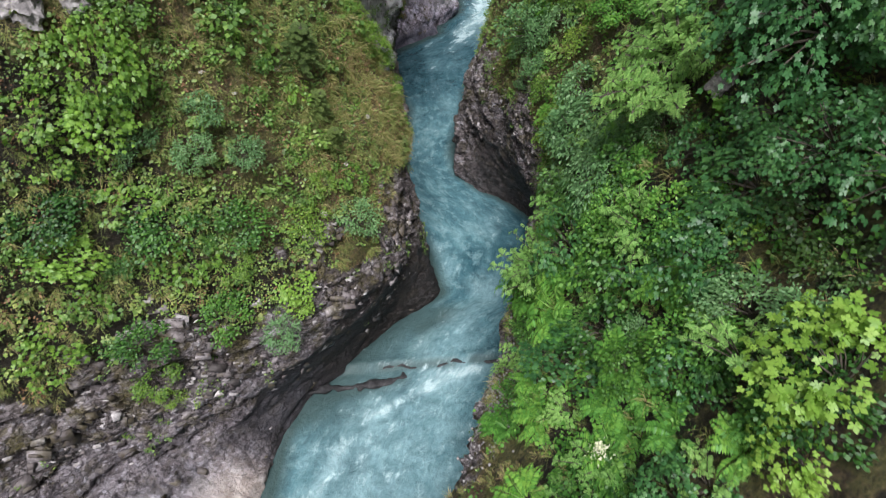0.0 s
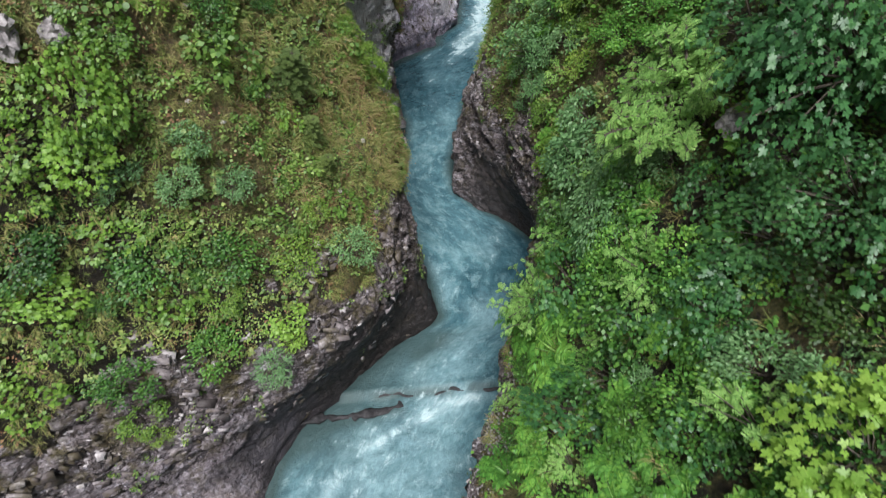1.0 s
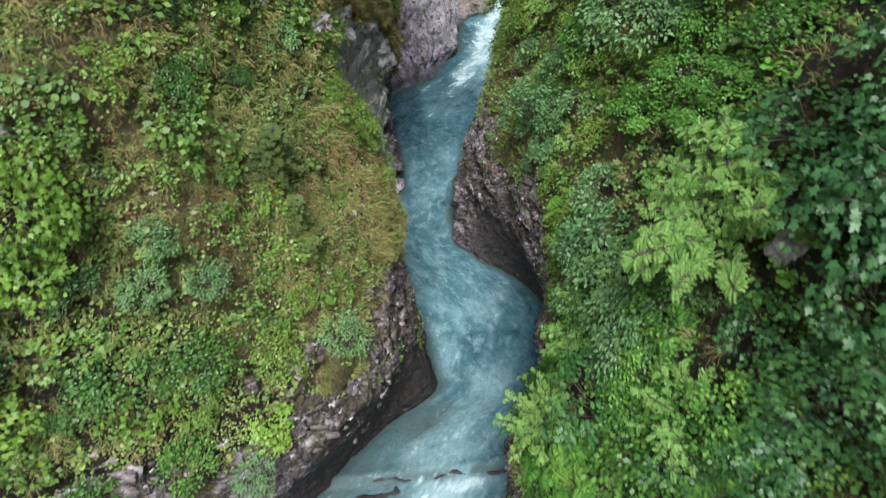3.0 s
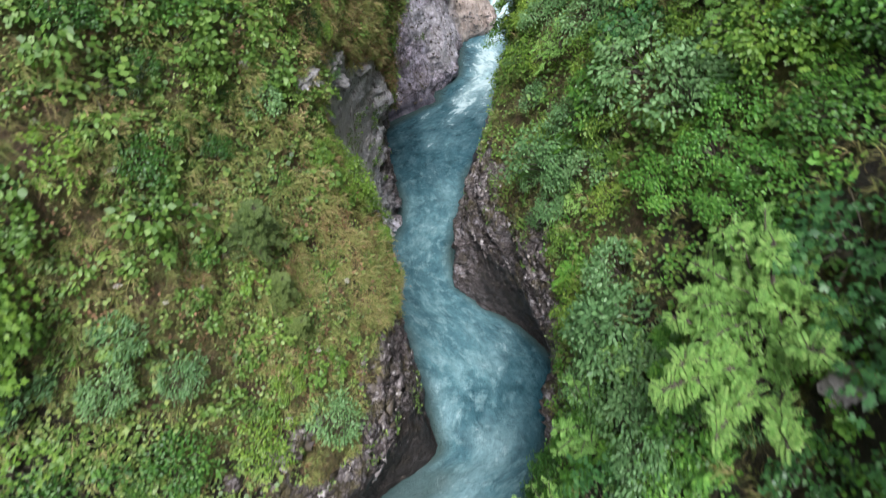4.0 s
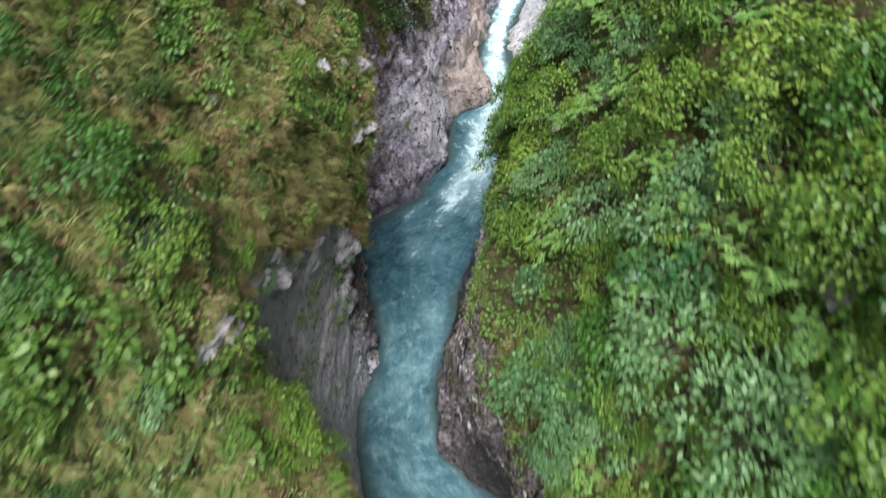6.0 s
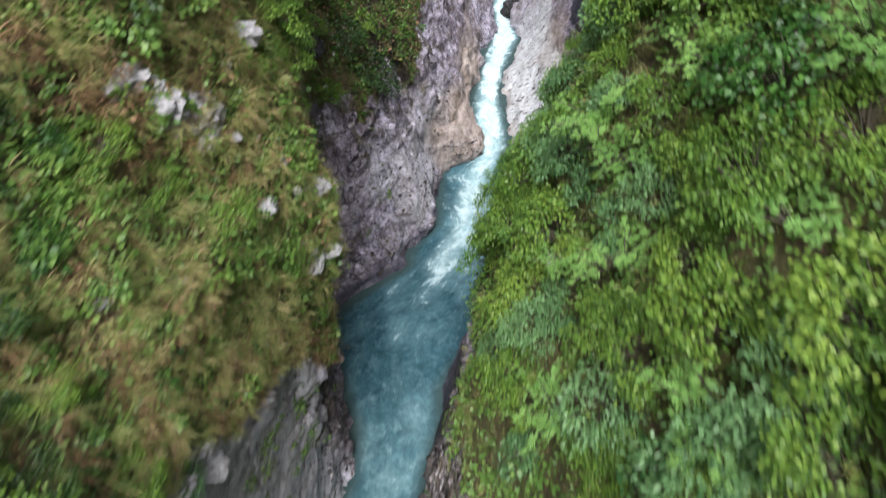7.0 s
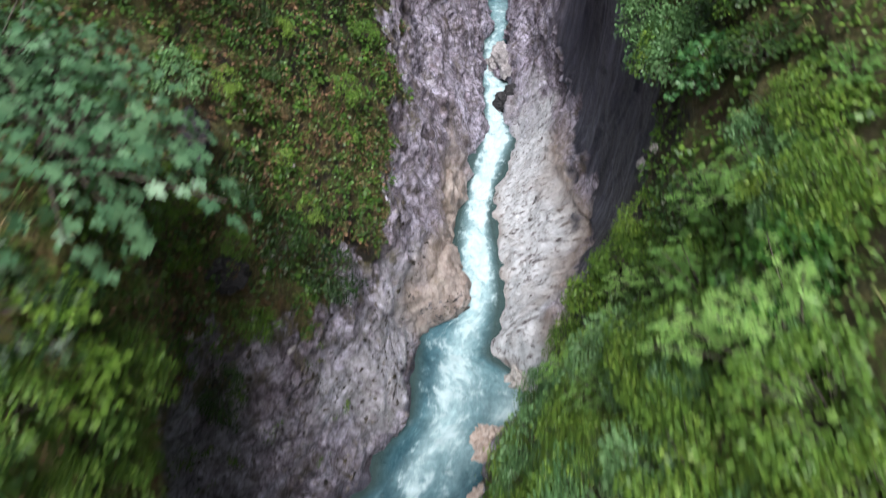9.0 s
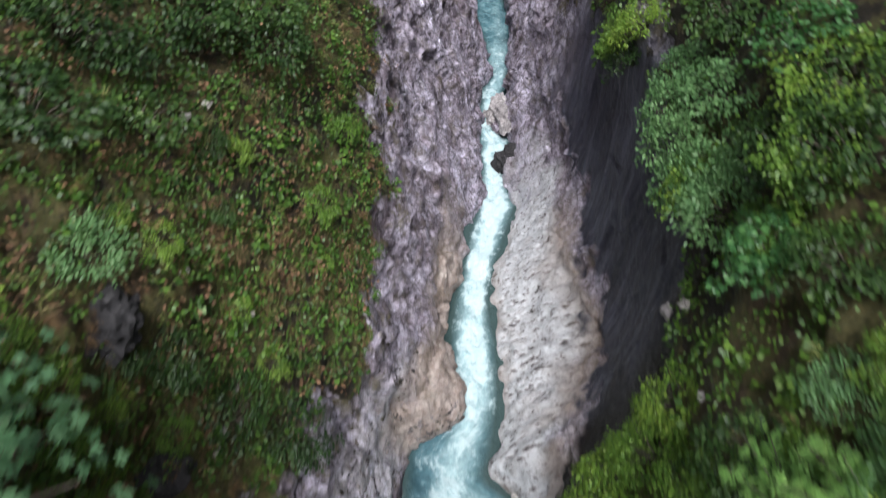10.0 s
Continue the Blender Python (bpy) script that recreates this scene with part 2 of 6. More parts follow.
def water_material():
    m, n, l, p = material("glacial water")
    g = n.new("ShaderNodeAttribute")
    g.attribute_name = "churn"
    edge = n.new("ShaderNodeAttribute")
    edge.attribute_name = "depth_shade"
    flow = n.new("ShaderNodeAttribute")
    flow.attribute_name = "flow"
    warp = n.new("ShaderNodeTexNoise")
    warp.inputs["Scale"].default_value, warp.inputs["Detail"].default_value = 0.9, 3
    l.new(flow.outputs["Vector"], warp.inputs["Vector"])
    add = n.new("ShaderNodeMix")
    add.data_type, add.blend_type = "RGBA", "LINEAR_LIGHT"
    add.inputs[0].default_value = 0.28
    l.new(flow.outputs["Vector"], add.inputs[6])
    l.new(warp.outputs["Color"], add.inputs[7])
    vec = add.outputs[2]

    def stretched(sx, sy):
        mp = n.new("ShaderNodeMapping")
        mp.inputs["Scale"].default_value = (sx, sy, 1)
        l.new(vec, mp.inputs["Vector"])
        return mp.outputs[0]

    broad = noise_node(n, l, 1.0, 5, 0.60, stretched(0.85, 0.55))
    mottle = noise_node(n, l, 1.0, 9, 0.70, stretched(2.1, 1.6))
    lace = noise_node(n, l, 1.0, 9, 0.70, stretched(2.9, 2.0))
    body = ramp(n, l, broad, [(0.32, (0.034, 0.086, 0.108)), (0.50, (0.070, 0.148, 0.174)), (0.66, (0.132, 0.232, 0.258))])
    milky = maths(n, l, "MULTIPLY", maths(n, l, "SUBTRACT", g.outputs["Fac"], 0.24), 1.3, True)
    body = mixed(n, l, milky, body, (0.34, 0.475, 0.505))
    body = mixed(n, l, 0.85, body, ramp(n, l, mottle, [(0.36, (0.70, 0.74, 0.75)), (0.52, (1.0,) * 3), (0.68, (1.32, 1.26, 1.25))]), "MULTIPLY")
    body = mixed(n, l, ramp(n, l, lace, [(0.50, (0, 0, 0)), (0.64, (0.45,) * 3)]), body, (0.24, 0.36, 0.385))
    ripple = noise_node(n, l, 1.0, 6, 0.68, stretched(7.5, 5.0))
    body = mixed(n, l, 0.7, body, ramp(n, l, ripple, [(0.36, (0.74, 0.77, 0.78)), (0.50, (1.0,) * 3), (0.66, (1.28, 1.24, 1.23))]), "MULTIPLY")
    # deep water, and the shade painted beside the bulging wall
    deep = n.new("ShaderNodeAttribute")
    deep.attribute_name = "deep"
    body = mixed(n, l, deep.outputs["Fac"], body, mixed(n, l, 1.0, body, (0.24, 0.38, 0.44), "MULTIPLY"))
    # dark shore tone, used also for painted shade below the west overhang
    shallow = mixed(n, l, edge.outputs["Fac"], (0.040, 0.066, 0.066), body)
    boil = noise_node(n, l, 1.0, 8, 0.62, stretched(1.9, 1.35))
    boil = maths(n, l, "ADD", maths(n, l, "MULTIPLY", maths(n, l, "SUBTRACT", boil, 0.5), 2.3), 0.5)
    wild = maths(n, l, "MULTIPLY", maths(n, l, "SUBTRACT", g.outputs["Fac"], 0.45), 1.8, True)
    level = mixed(n, l, maths(n, l, "MULTIPLY", wild, 0.8), lace, boil)
    level = maths(n, l, "ADD", level, maths(n, l, "MULTIPLY", maths(n, l, "SUBTRACT", g.outputs["Fac"], 0.46), 0.44))
    foam = ramp(n, l, level, [(0.54, (0, 0, 0)), (0.60, (0.20,) * 3), (0.68, (0.62,) * 3), (0.78, (1, 1, 1))])
    colour = mixed(n, l, foam, shallow, (0.45, 0.56, 0.59))
    l.new(colour, p.inputs["Base Color"])
    l.new(ramp(n, l, foam, [(0.0, (0.12,) * 3), (1.0, (0.6,) * 3)]), p.inputs["Roughness"])
    p.inputs["IOR"].default_value = 1.33
    b = bump(n, l, mottle, 1.0, 0.09, None)
    bump(n, l, noise_node(n, l, 1.0, 4, 0.6, stretched(13, 8)), 0.6, 0.03, p.inputs["Normal"], b)
    return m


def leaf_material(name, stops, through_light=0.32, rough=0.5, patch=0.5):
    """Foliage: the hue runs over the leaves one by one and over patches of plants."""
    m, n, l, p = material(name)
    g = n.new("ShaderNodeNewGeometry")
    info = n.new("ShaderNodeObjectInfo")
    big = noise_node(n, l, 0.8, 4, 0.6, position(n, l))
    k = maths(n, l, "ADD", maths(n, l, "MULTIPLY", g.outputs["Random Per Island"], 0.62), maths(n, l, "MULTIPLY", maths(n, l, "SUBTRACT", big, 0.5), 1.8 * patch))
    k = maths(n, l, "ADD", k, maths(n, l, "MULTIPLY", info.outputs["Random"], 0.40), True)
    c = ramp(n, l, k, stops)
    fine = noise_node(n, l, 45, 3, 0.6, position(n, l))
    c = mixed(n, l, 0.5, c, ramp(n, l, fine, [(0.3, (0.72,) * 3), (0.7, (1.15,) * 3)]), "MULTIPLY")
    l.new(c, p.inputs["Base Color"])
    p.inputs["Roughness"].default_value = rough
    p.inputs["Specular IOR Level"].default_value = 0.42
    t = n.new("ShaderNodeBsdfTranslucent")
    warm = mixed(n, l, 1.0, c, (1.25, 1.35, 0.55), "MULTIPLY")
    l.new(warm, t.inputs["Color"])
    mx = n.new("ShaderNodeMixShader")
    mx.inputs[0].default_value = through_light
    l.new(p.outputs[0], mx.inputs[1])
    l.new(t.outputs[0], mx.inputs[2])
    l.new(mx.outputs[0], n["Material Output"].inputs["Surface"])
    return m


def bark_material():
    m, n, l, p = material("bark")
    f = noise_node(n, l, 22, 6, 0.7, position(n, l, (1, 1, 0.4)))
    l.new(ramp(n, l, f, [(0.3, (0.030, 0.024, 0.018)), (0.55, (0.085, 0.068, 0.052)), (0.75, (0.17, 0.15, 0.125))]), p.inputs["Base Color"])
    p.inputs["Roughness"].default_value = 0.85
    bump(n, l, f, 0.5, 0.01, p.inputs["Normal"])
    return m


def plate_material():
    """Splinters of limestone, each with its own tone, mossy in patches."""
    m, n, l, p = material("limestone plates")
    g = n.new("ShaderNodeNewGeometry")
    tone = ramp(n, l, g.outputs["Random Per Island"], [(0.0, (0.042, 0.034, 0.034)), (0.4, (0.110, 0.090, 0.090)), (0.70, (0.225, 0.195, 0.203)), (0.92, (0.38, 0.345, 0.358)), (1.0, (0.50, 0.46, 0.47))])
    fine = noise_node(n, l, 16, 7, 0.7, position(n, l))
    tone = mixed(n, l, 0.8, tone, ramp(n, l, fine, [(0.35, (0.5, 0.47, 0.47)), (0.6, (1.15,) * 3)]), "MULTIPLY")
    moss = ramp(n, l, noise_node(n, l, 1.7, 7, 0.7, position(n, l)), [(0.48, (0, 0, 0)), (0.58, (0.75,) * 3)])
    l.new(mixed(n, l, moss, tone, (0.065, 0.050, 0.022)), p.inputs["Base Color"])
    p.inputs["Roughness"].default_value = 0.65
    bump(n, l, fine, 0.6, 0.02, p.inputs["Normal"])
    return m


def stone_material(name, lo, mid, hi):
    m, n, l, p = material(name)
    f = noise_node(n, l, 7, 8, 0.7, position(n, l))
    l.new(ramp(n, l, f, [(0.3, lo), (0.5, mid), (0.7, hi)]), p.inputs["Base Color"])
    p.inputs["Roughness"].default_value = 0.8
    bump(n, l, f, 0.7, 0.05, p.inputs["Normal"])
    return m


ROCK = rock_material()
WATER = water_material()
BARK = bark_material()
PALE_STONE = stone_material("pale limestone", (0.16, 0.14, 0.125), (0.40, 0.365, 0.345), (0.64, 0.61, 0.59))
OUTCROP_STONE = stone_material("weathered limestone", (0.075, 0.070, 0.070), (0.29, 0.275, 0.288), (0.56, 0.54, 0.565))
GREY_STONE = stone_material("grey limestone", (0.10, 0.09, 0.09), (0.25, 0.225, 0.23), (0.45, 0.42, 0.42))
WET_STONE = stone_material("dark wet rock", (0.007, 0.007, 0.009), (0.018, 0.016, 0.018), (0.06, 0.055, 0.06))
ROSY_STONE = stone_material("rosy limestone", (0.28, 0.20, 0.165), (0.46, 0.36, 0.31), (0.62, 0.54, 0.50))
HERB = leaf_material("low herb leaves", [(0.0, (0.034, 0.075, 0.020)), (0.35, (0.095, 0.170, 0.044)), (0.65, (0.185, 0.265, 0.070)), (1.0, (0.34, 0.39, 0.11))], 0.22)
GRASS = leaf_material("grass blades", [(0.0, (0.095, 0.150, 0.036)), (0.42, (0.20, 0.240, 0.068)), (0.74, (0.335, 0.295, 0.120)), (1.0, (0.50, 0.335, 0.21))], 0.25, 0.6, 0.6)
RUSSET = leaf_material("russet dead grass", [(0.0, (0.075, 0.050, 0.020)), (0.4, (0.155, 0.092, 0.042)), (0.75, (0.28, 0.165, 0.085)), (1.0, (0.42, 0.26, 0.16))], 0.2, 0.7, 0.6)
MAPLE = leaf_material("maple leaves", [(0.0, (0.070, 0.150, 0.028)), (0.5, (0.130, 0.250, 0.040)), (1.0, (0.235, 0.365, 0.056))], 0.35, 0.45, 0.3)
# Darker copy of the maple leaves; shade is mixed into its green.
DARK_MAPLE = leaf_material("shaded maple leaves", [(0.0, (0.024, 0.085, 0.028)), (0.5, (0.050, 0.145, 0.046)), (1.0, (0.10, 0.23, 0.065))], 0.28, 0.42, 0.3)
# Hazel green is darkened to give the deep shade between leaves.
HAZEL = leaf_material("hazel leaves", [(0.0, (0.012, 0.048, 0.010)), (0.5, (0.042, 0.125, 0.020)), (1.0, (0.11, 0.24, 0.036))], 0.22)
LIME = leaf_material("young lime-green leaves", [(0.0, (0.125, 0.25, 0.036)), (0.5, (0.21, 0.36, 0.056)), (1.0, (0.32, 0.47, 0.09))], 0.35, 0.45, 0.3)
PALE_LEAF = leaf_material("pale blue-green leaves", [(0.0, (0.040, 0.105, 0.050)), (0.5, (0.080, 0.175, 0.085)), (1.0, (0.14, 0.26, 0.13))], 0.25, 0.45, 0.3)
WILLOW = leaf_material("willow leaves", [(0.0, (0.058, 0.138, 0.052)), (0.5, (0.122, 0.240, 0.092)), (1.0, (0.21, 0.345, 0.150))], 0.25, 0.5, 0.3)
ASH_LEAF = leaf_material("ash leaves", [(0.0, (0.10, 0.225, 0.058)), (0.5, (0.205, 0.385, 0.105)), (1.0, (0.36, 0.54, 0.17))], 0.35, 0.45, 0.3)
FERN = leaf_material("fern fronds", [(0.0, (0.045, 0.150, 0.030)), (0.5, (0.115, 0.290, 0.052)), (1.0, (0.25, 0.44, 0.080))], 0.35, 0.5, 0.3)
NEEDLE = leaf_material("spruce needles", [(0.0, (0.030, 0.058, 0.016)), (0.5, (0.082, 0.125, 0.030)), (1.0, (0.19, 0.23, 0.055))], 0.15, 0.6, 0.3)
# Bush and herb greens for the shaded slopes, with the shade in the colour.
SHADE_BUSH = leaf_material("bush leaves darkened for shade", [(0.0, (0.008, 0.024, 0.007)), (0.5, (0.026, 0.062, 0.014)), (1.0, (0.060, 0.115, 0.024))], 0.2)
SHADE_HERB = leaf_material("herb leaves darkened for shade", [(0.0, (0.018, 0.046, 0.011)), (0.4, (0.046, 0.108, 0.016)), (0.7, (0.095, 0.185, 0.028)), (1.0, (0.18, 0.285, 0.045))], 0.22)
LITTER = leaf_material("fallen brown leaves", [(0.0, (0.07, 0.038, 0.020)), (0.5, (0.19, 0.100, 0.054)), (1.0, (0.36, 0.21, 0.125))], 0.1, 0.8)
PLATE = plate_material()
MEADOW = leaf_material("meadow bush leaves", [(0.0, (0.055, 0.125, 0.022)), (0.5, (0.135, 0.245, 0.040)), (1.0, (0.27, 0.37, 0.065))], 0.35, 0.5, 0.3)
CLUMP = leaf_material("leaves of herb clumps", [(0.0, (0.045, 0.105, 0.022)), (0.5, (0.115, 0.215, 0.042)), (1.0, (0.23, 0.33, 0.075))], 0.3, 0.5, 0.35)
PLUME = leaf_material("cream flower plume", [(0.0, (0.55, 0.54, 0.38)), (1.0, (0.80, 0.78, 0.62))], 0.2, 0.7, 0.2)


# ---- shape of the gorge ----
def lattice(p, seed):
    """Smooth value noise, -1 to 1, at an array of places."""
    p = np.asarray(p, float)
    i = np.floor(p).astype(np.int64)
    f = p - i
    f = f * f * (3 - 2 * f)
    out = np.zeros(len(p))
    for dx in (0, 1):
        for dy in (0, 1):
            for dz in (0, 1):
                h = ((i[:, 0] + dx) * 73856093) ^ ((i[:, 1] + dy) * 19349663) ^ ((i[:, 2] + dz) * 83492791) ^ (seed * 2654435)
                h = (h ^ (h >> 13)) * 1274126177 & 0x7FFFFFFF
                h = (h ^ (h >> 16)) & 0xFFFF
                wgt = (f[:, 0] if dx else 1 - f[:, 0]) * (f[:, 1] if dy else 1 - f[:, 1]) * (f[:, 2] if dz else 1 - f[:, 2])
                out += wgt * (h / 32767.5 - 1)
    return out


def ridged(p, seed):
    return 1 - 2 * np.abs(lattice(p, seed))


def facets(p, seed):
    """Broken facets: every cell of a jittered lattice tilts its own way."""
    p = np.asarray(p, float)
    i = np.floor(p).astype(np.int64)
    best, val = np.full(len(p), 9.0), np.zeros(len(p))
    for dx in (-1, 0, 1):
        for dy in (-1, 0, 1):
            for dz in (-1, 0, 1):
                c = i + (dx, dy, dz)
                r = []
                for k in range(4):
                    h = (c[:, 0] * 73856093) ^ (c[:, 1] * 19349663) ^ (c[:, 2] * 83492791) ^ ((seed + 17 * k) * 2654435)
                    h = (h ^ (h >> 13)) * 1274126177 & 0x7FFFFFFF
                    r.append(((h ^ (h >> 16)) & 0xFFFF) / 65535.0)
                q = c + np.stack(r[:3], 1)
                d = np.sum((p - q) ** 2, 1)
                v = (r[3] - 0.5) * 2 + ((p - q) * (np.stack([r[1], r[2], r[0]], 1) - 0.5) * 1.6).sum(1)
                near = d < best
                best, val = np.where(near, d, best), np.where(near, v, val)
    return val


def level(y):
    """The height of the water along the gorge."""
    return 2.9 + 0.04 * (np.clip(y, -40, 90) - 24)


HEIGHTS = (0, 1.2, 3, 4.5, 6.5, 9, 12, 15)
WEST, EAST = [], []


def section(bank, y, bare, *xs):
    """One cross-section of a bank: where the wall stands at each of HEIGHTS over the water; bare: how high the rock is bare."""
    bank.append((y, bare, xs))


section(WEST, 4.0, 6.0, -5.5, -9.0, -12, -13, -14, -15, -16.5, -18.5)
section(WEST, 7.5, 5.4, -4.5, -7.6, -8.1, -8.9, -9.4, -10, -11, -13)
section(WEST, 8.8, 5.2, -4.3, -5.5, -5.0, -6.6, -8.0, -8.8, -9.8, -12)
section(WEST, 10.2, 4.8, -4.1, -3.9, -2.9, -3.0, -5.3, -6.8, -8.5, -10.5)
section(WEST, 12.0, 4.6, -2.4, -2.3, -1.5, -1.7, -3.2, -4.6, -6.2, -8.5)
section(WEST, 14.0, 4.2, 0.1, -0.3, -0.8, -1.3, -2.4, -3.6, -4.6, -6.5)
section(WEST, 15.4, 4.3, -0.4, -0.7, -1.0, -1.15, -1.75, -2.9, -3.9, -5.6)
section(WEST, 16.4, 4.4, -0.75, -0.95, -1.2, -1.15, -1.6, -2.5, -3.4, -4.8)
section(WEST, 16.9, 4.6, -1.0, -1.25, -1.4, -1.25, -1.5, -2.35, -3.2, -4.5)
section(WEST, 17.4, 6.2, -1.1, -1.45, -1.75, -1.6, -1.75, -2.6, -3.1, -4.4)
section(WEST, 17.6, 8.6, -1.15, -1.6, -2.2, -2.4, -2.5, -2.9, -3.0, -4.3)
section(WEST, 17.8, 10.3, -1.25, -1.8, -2.5, -2.8, -3.0, -3.05, -2.9, -4.2)
section(WEST, 18.6, 10.0, -1.5, -2.0, -2.5, -2.75, -2.9, -2.85, -2.7, -4.1)
section(WEST, 19.6, 9.2, -1.8, -2.0, -2.35, -2.6, -2.7, -2.45, -2.6, -3.9)
section(WEST, 21.4, 8.0, -2.0, -2.05, -2.25, -2.4, -2.3, -1.9, -2.3, -3.5)
section(WEST, 22.6, 7.0, -1.8, -1.9, -2.0, -2.05, -1.85, -1.6, -1.9, -3.0)
section(WEST, 24.2, 4.6, -1.6, -1.65, -1.7, -1.6, -1.3, -1.1, -1.3, -2.0)
section(WEST, 27.8, 8.8, -2.6, -2.9, -3.8, -4.5, -4.7, -3.6, -2.1, -2.2)
section(WEST, 31.0, 7.4, -1.0, -1.3, -2.0, -2.4, -2.9, -3.3, -3.7, -4.6)
section(WEST, 34.0, 5.6, 0.9, 0.6, 0.1, -0.3, -1.0, -2.4, -3.4, -4.8)
section(WEST, 37.0, 6.2, 1.1, 0.9, 0.6, 0.3, -0.3, -1.2, -2.4, -4.6)
section(WEST, 38.6, 7.2, 2.75, 2.2, 1.3, 0.8, 0.2, -0.9, -2.4, -4.4)
section(WEST, 40.5, 7.6, 2.4, 2.2, 1.6, 1.0, 0.3, -0.5, -2.0, -4.0)
section(WEST, 44.0, 8.6, 2.9, 2.7, 2.2, 1.6, 0.8, 0.0, -1.4, -3.2)
section(WEST, 49.0, 9.8, 3.9, 3.5, 2.6, 1.9, 1.0, 0.1, -1.2, -3.0)
section(WEST, 55.0, 11, 4.1, 3.9, 3.4, 2.9, 2.0, 0.9, -0.4, -2.0)
section(WEST, 64.0, 12, 4.9, 4.6, 4.2, 3.7, 2.8, 1.6, 0.2, -1.5)

section(EAST, 4.0, 3.4, 0.2, -0.6, -1.0, 0.4, 2.0, 3.6, 5.5, 8.0)
section(EAST, 5.6, 3.6, 0.6, 0.2, -0.3, 0.8, 2.2, 3.7, 5.3, 7.3)
section(EAST, 7.0, 4.2, 1.1, 0.8, 0.7, 1.4, 2.4, 3.8, 5.2, 7.0)
section(EAST, 9.0, 3.6, 1.7, 1.5, 1.4, 1.5, 2.2, 3.4, 5.0, 7.0)
section(EAST, 12.4, 3.4, 2.4, 2.4, 2.5, 2.7, 3.0, 3.8, 5.0, 6.9)
section(EAST, 15.0, 5.0, 3.5, 3.4, 3.2, 3.1, 3.2, 3.6, 4.5, 6.1)
section(EAST, 17.3, 5.8, 4.0, 3.7, 2.6, 2.2, 2.4, 3.2, 4.4, 6.2)
section(EAST, 19.0, 5.4, 1.9, 1.6, 1.5, 1.8, 2.4, 3.2, 4.3, 5.6)
section(EAST, 21.0, 5.4, 0.4, 0.5, 0.8, 1.2, 1.9, 2.9, 4.1, 5.6)
section(EAST, 24.0, 4.0, 0.8, 1.0, 1.7, 2.0, 2.4, 3.0, 3.8, 5.2)
section(EAST, 26.6, 2.6, 1.4, 1.5, 1.8, 2.0, 2.4, 3.0, 4.0, 5.6)
section(EAST, 28.0, 3.4, 2.3, 2.4, 2.7, 3.0, 3.6, 4.3, 5.1, 6.4)
section(EAST, 30.0, 4.0, 3.2, 3.1, 3.1, 3.4, 4.1, 5.2, 6.3, 7.4)
section(EAST, 31.6, 5.5, 3.15, 3.2, 3.5, 4.1, 5.0, 5.9, 6.6, 7.7)
section(EAST, 33.0, 5.6, 3.1, 3.3, 4.0, 4.9, 5.9, 6.6, 7.0, 8.0)
section(EAST, 35.6, 10.2, 3.2, 4.0, 5.6, 6.3, 6.8, 7.1, 7.3, 8.2)
section(EAST, 39.0, 11.8, 4.2, 5.3, 7.1, 7.5, 7.7, 7.8, 7.4, 8.4)
section(EAST, 42.0, 12.2, 4.2, 5.4, 7.1, 7.5, 7.6, 7.5, 7.1, 8.2)
section(EAST, 46.0, 11.5, 4.8, 5.8, 7.0, 7.3, 7.5, 7.6, 7.5, 8.6)
section(EAST, 50.0, 9.0, 5.3, 5.7, 6.5, 6.7, 7.0, 7.3, 7.6, 9.0)
section(EAST, 55.0, 9.0, 4.8, 5.4, 6.2, 6.6, 7.0, 7.4, 7.9, 9.5)
section(EAST, 62.0, 9.5, 6.4, 6.4, 6.6, 6.8, 7.2, 7.8, 8.6, 10.0)

SHORE_WEST = [(4, -5.5), (7.2, -4.6), (8.9, -4.5), (10.3, -4.0), (11.4, -2.8), (12.4, -2.1), (13.3, -1.2), (14.0, 0.1), (15.2, -0.3), (16.0, -0.5), (16.9, -0.9), (18.3, -1.25), (19.0, -1.65), (20.5, -2.0), (21.9, -2.05), (23.0, -1.65), (23.9, -1.6), (24.9, -1.6), (26.4, -2.2), (27.4, -2.6), (28.6, -2.85), (29.3, -2.6),
              (30.0, -2.0), (31.4, -0.2), (32.5, -0.1), (33.8, 0.9), (37.3, 1.05), (38.2, 2.7), (39.5, 2.75), (40.4, 2.45), (43.0, 2.7), (46.7, 3.4), (49.0, 3.95), (52.0, 4.15), (54.2, 4.0), (58.0, 4.4), (60.2, 5.1), (61.2, 4.8), (63.4, 4.9), (67.7, 4.1)]
SHORE_EAST = [(4, 0.2), (5.6, 0.6), (7.0, 1.1), (8.5, 1.4), (9.9, 1.9), (12.3, 2.3), (15.0, 3.5), (17.0, 3.9), (18.6, 2.6), (19.2, 1.6), (20.2, 0.6), (21.7, 0.35), (23.6, 0.7), (25.1, 1.1), (26.2, 1.05), (27.4, 1.75), (28.2, 2.4), (29.3, 3.2), (30.4, 3.6), (31.6, 3.9), (33.0, 4.4), (34.2, 5.0), (35.2, 4.8), (36.1, 3.5), (37.0, 3.85), (39.2, 4.2),
              (41.0, 4.25), (43.3, 4.05), (45.0, 4.35), (47.3, 5.1), (49.0, 5.65), (50.7, 5.2), (52.2, 5.3), (53.7, 5.8), (54.9, 4.7), (56.5, 5.3), (58.2, 5.9), (60.5, 6.3), (66.0, 7.0), (69.3, 6.5)]


def along(y, ys, vs, soft):
    """Smoothed course of a value along the gorge."""
    return sum(np.interp(y + soft * k, ys, vs) for k in (-1, -0.5, 0, 0.5, 1)) / 5


def shore(bank, y):
    pts = SHORE_WEST if bank is WEST else SHORE_EAST
    return along(y, [p[0] for p in pts], [p[1] for p in pts], 0.25)


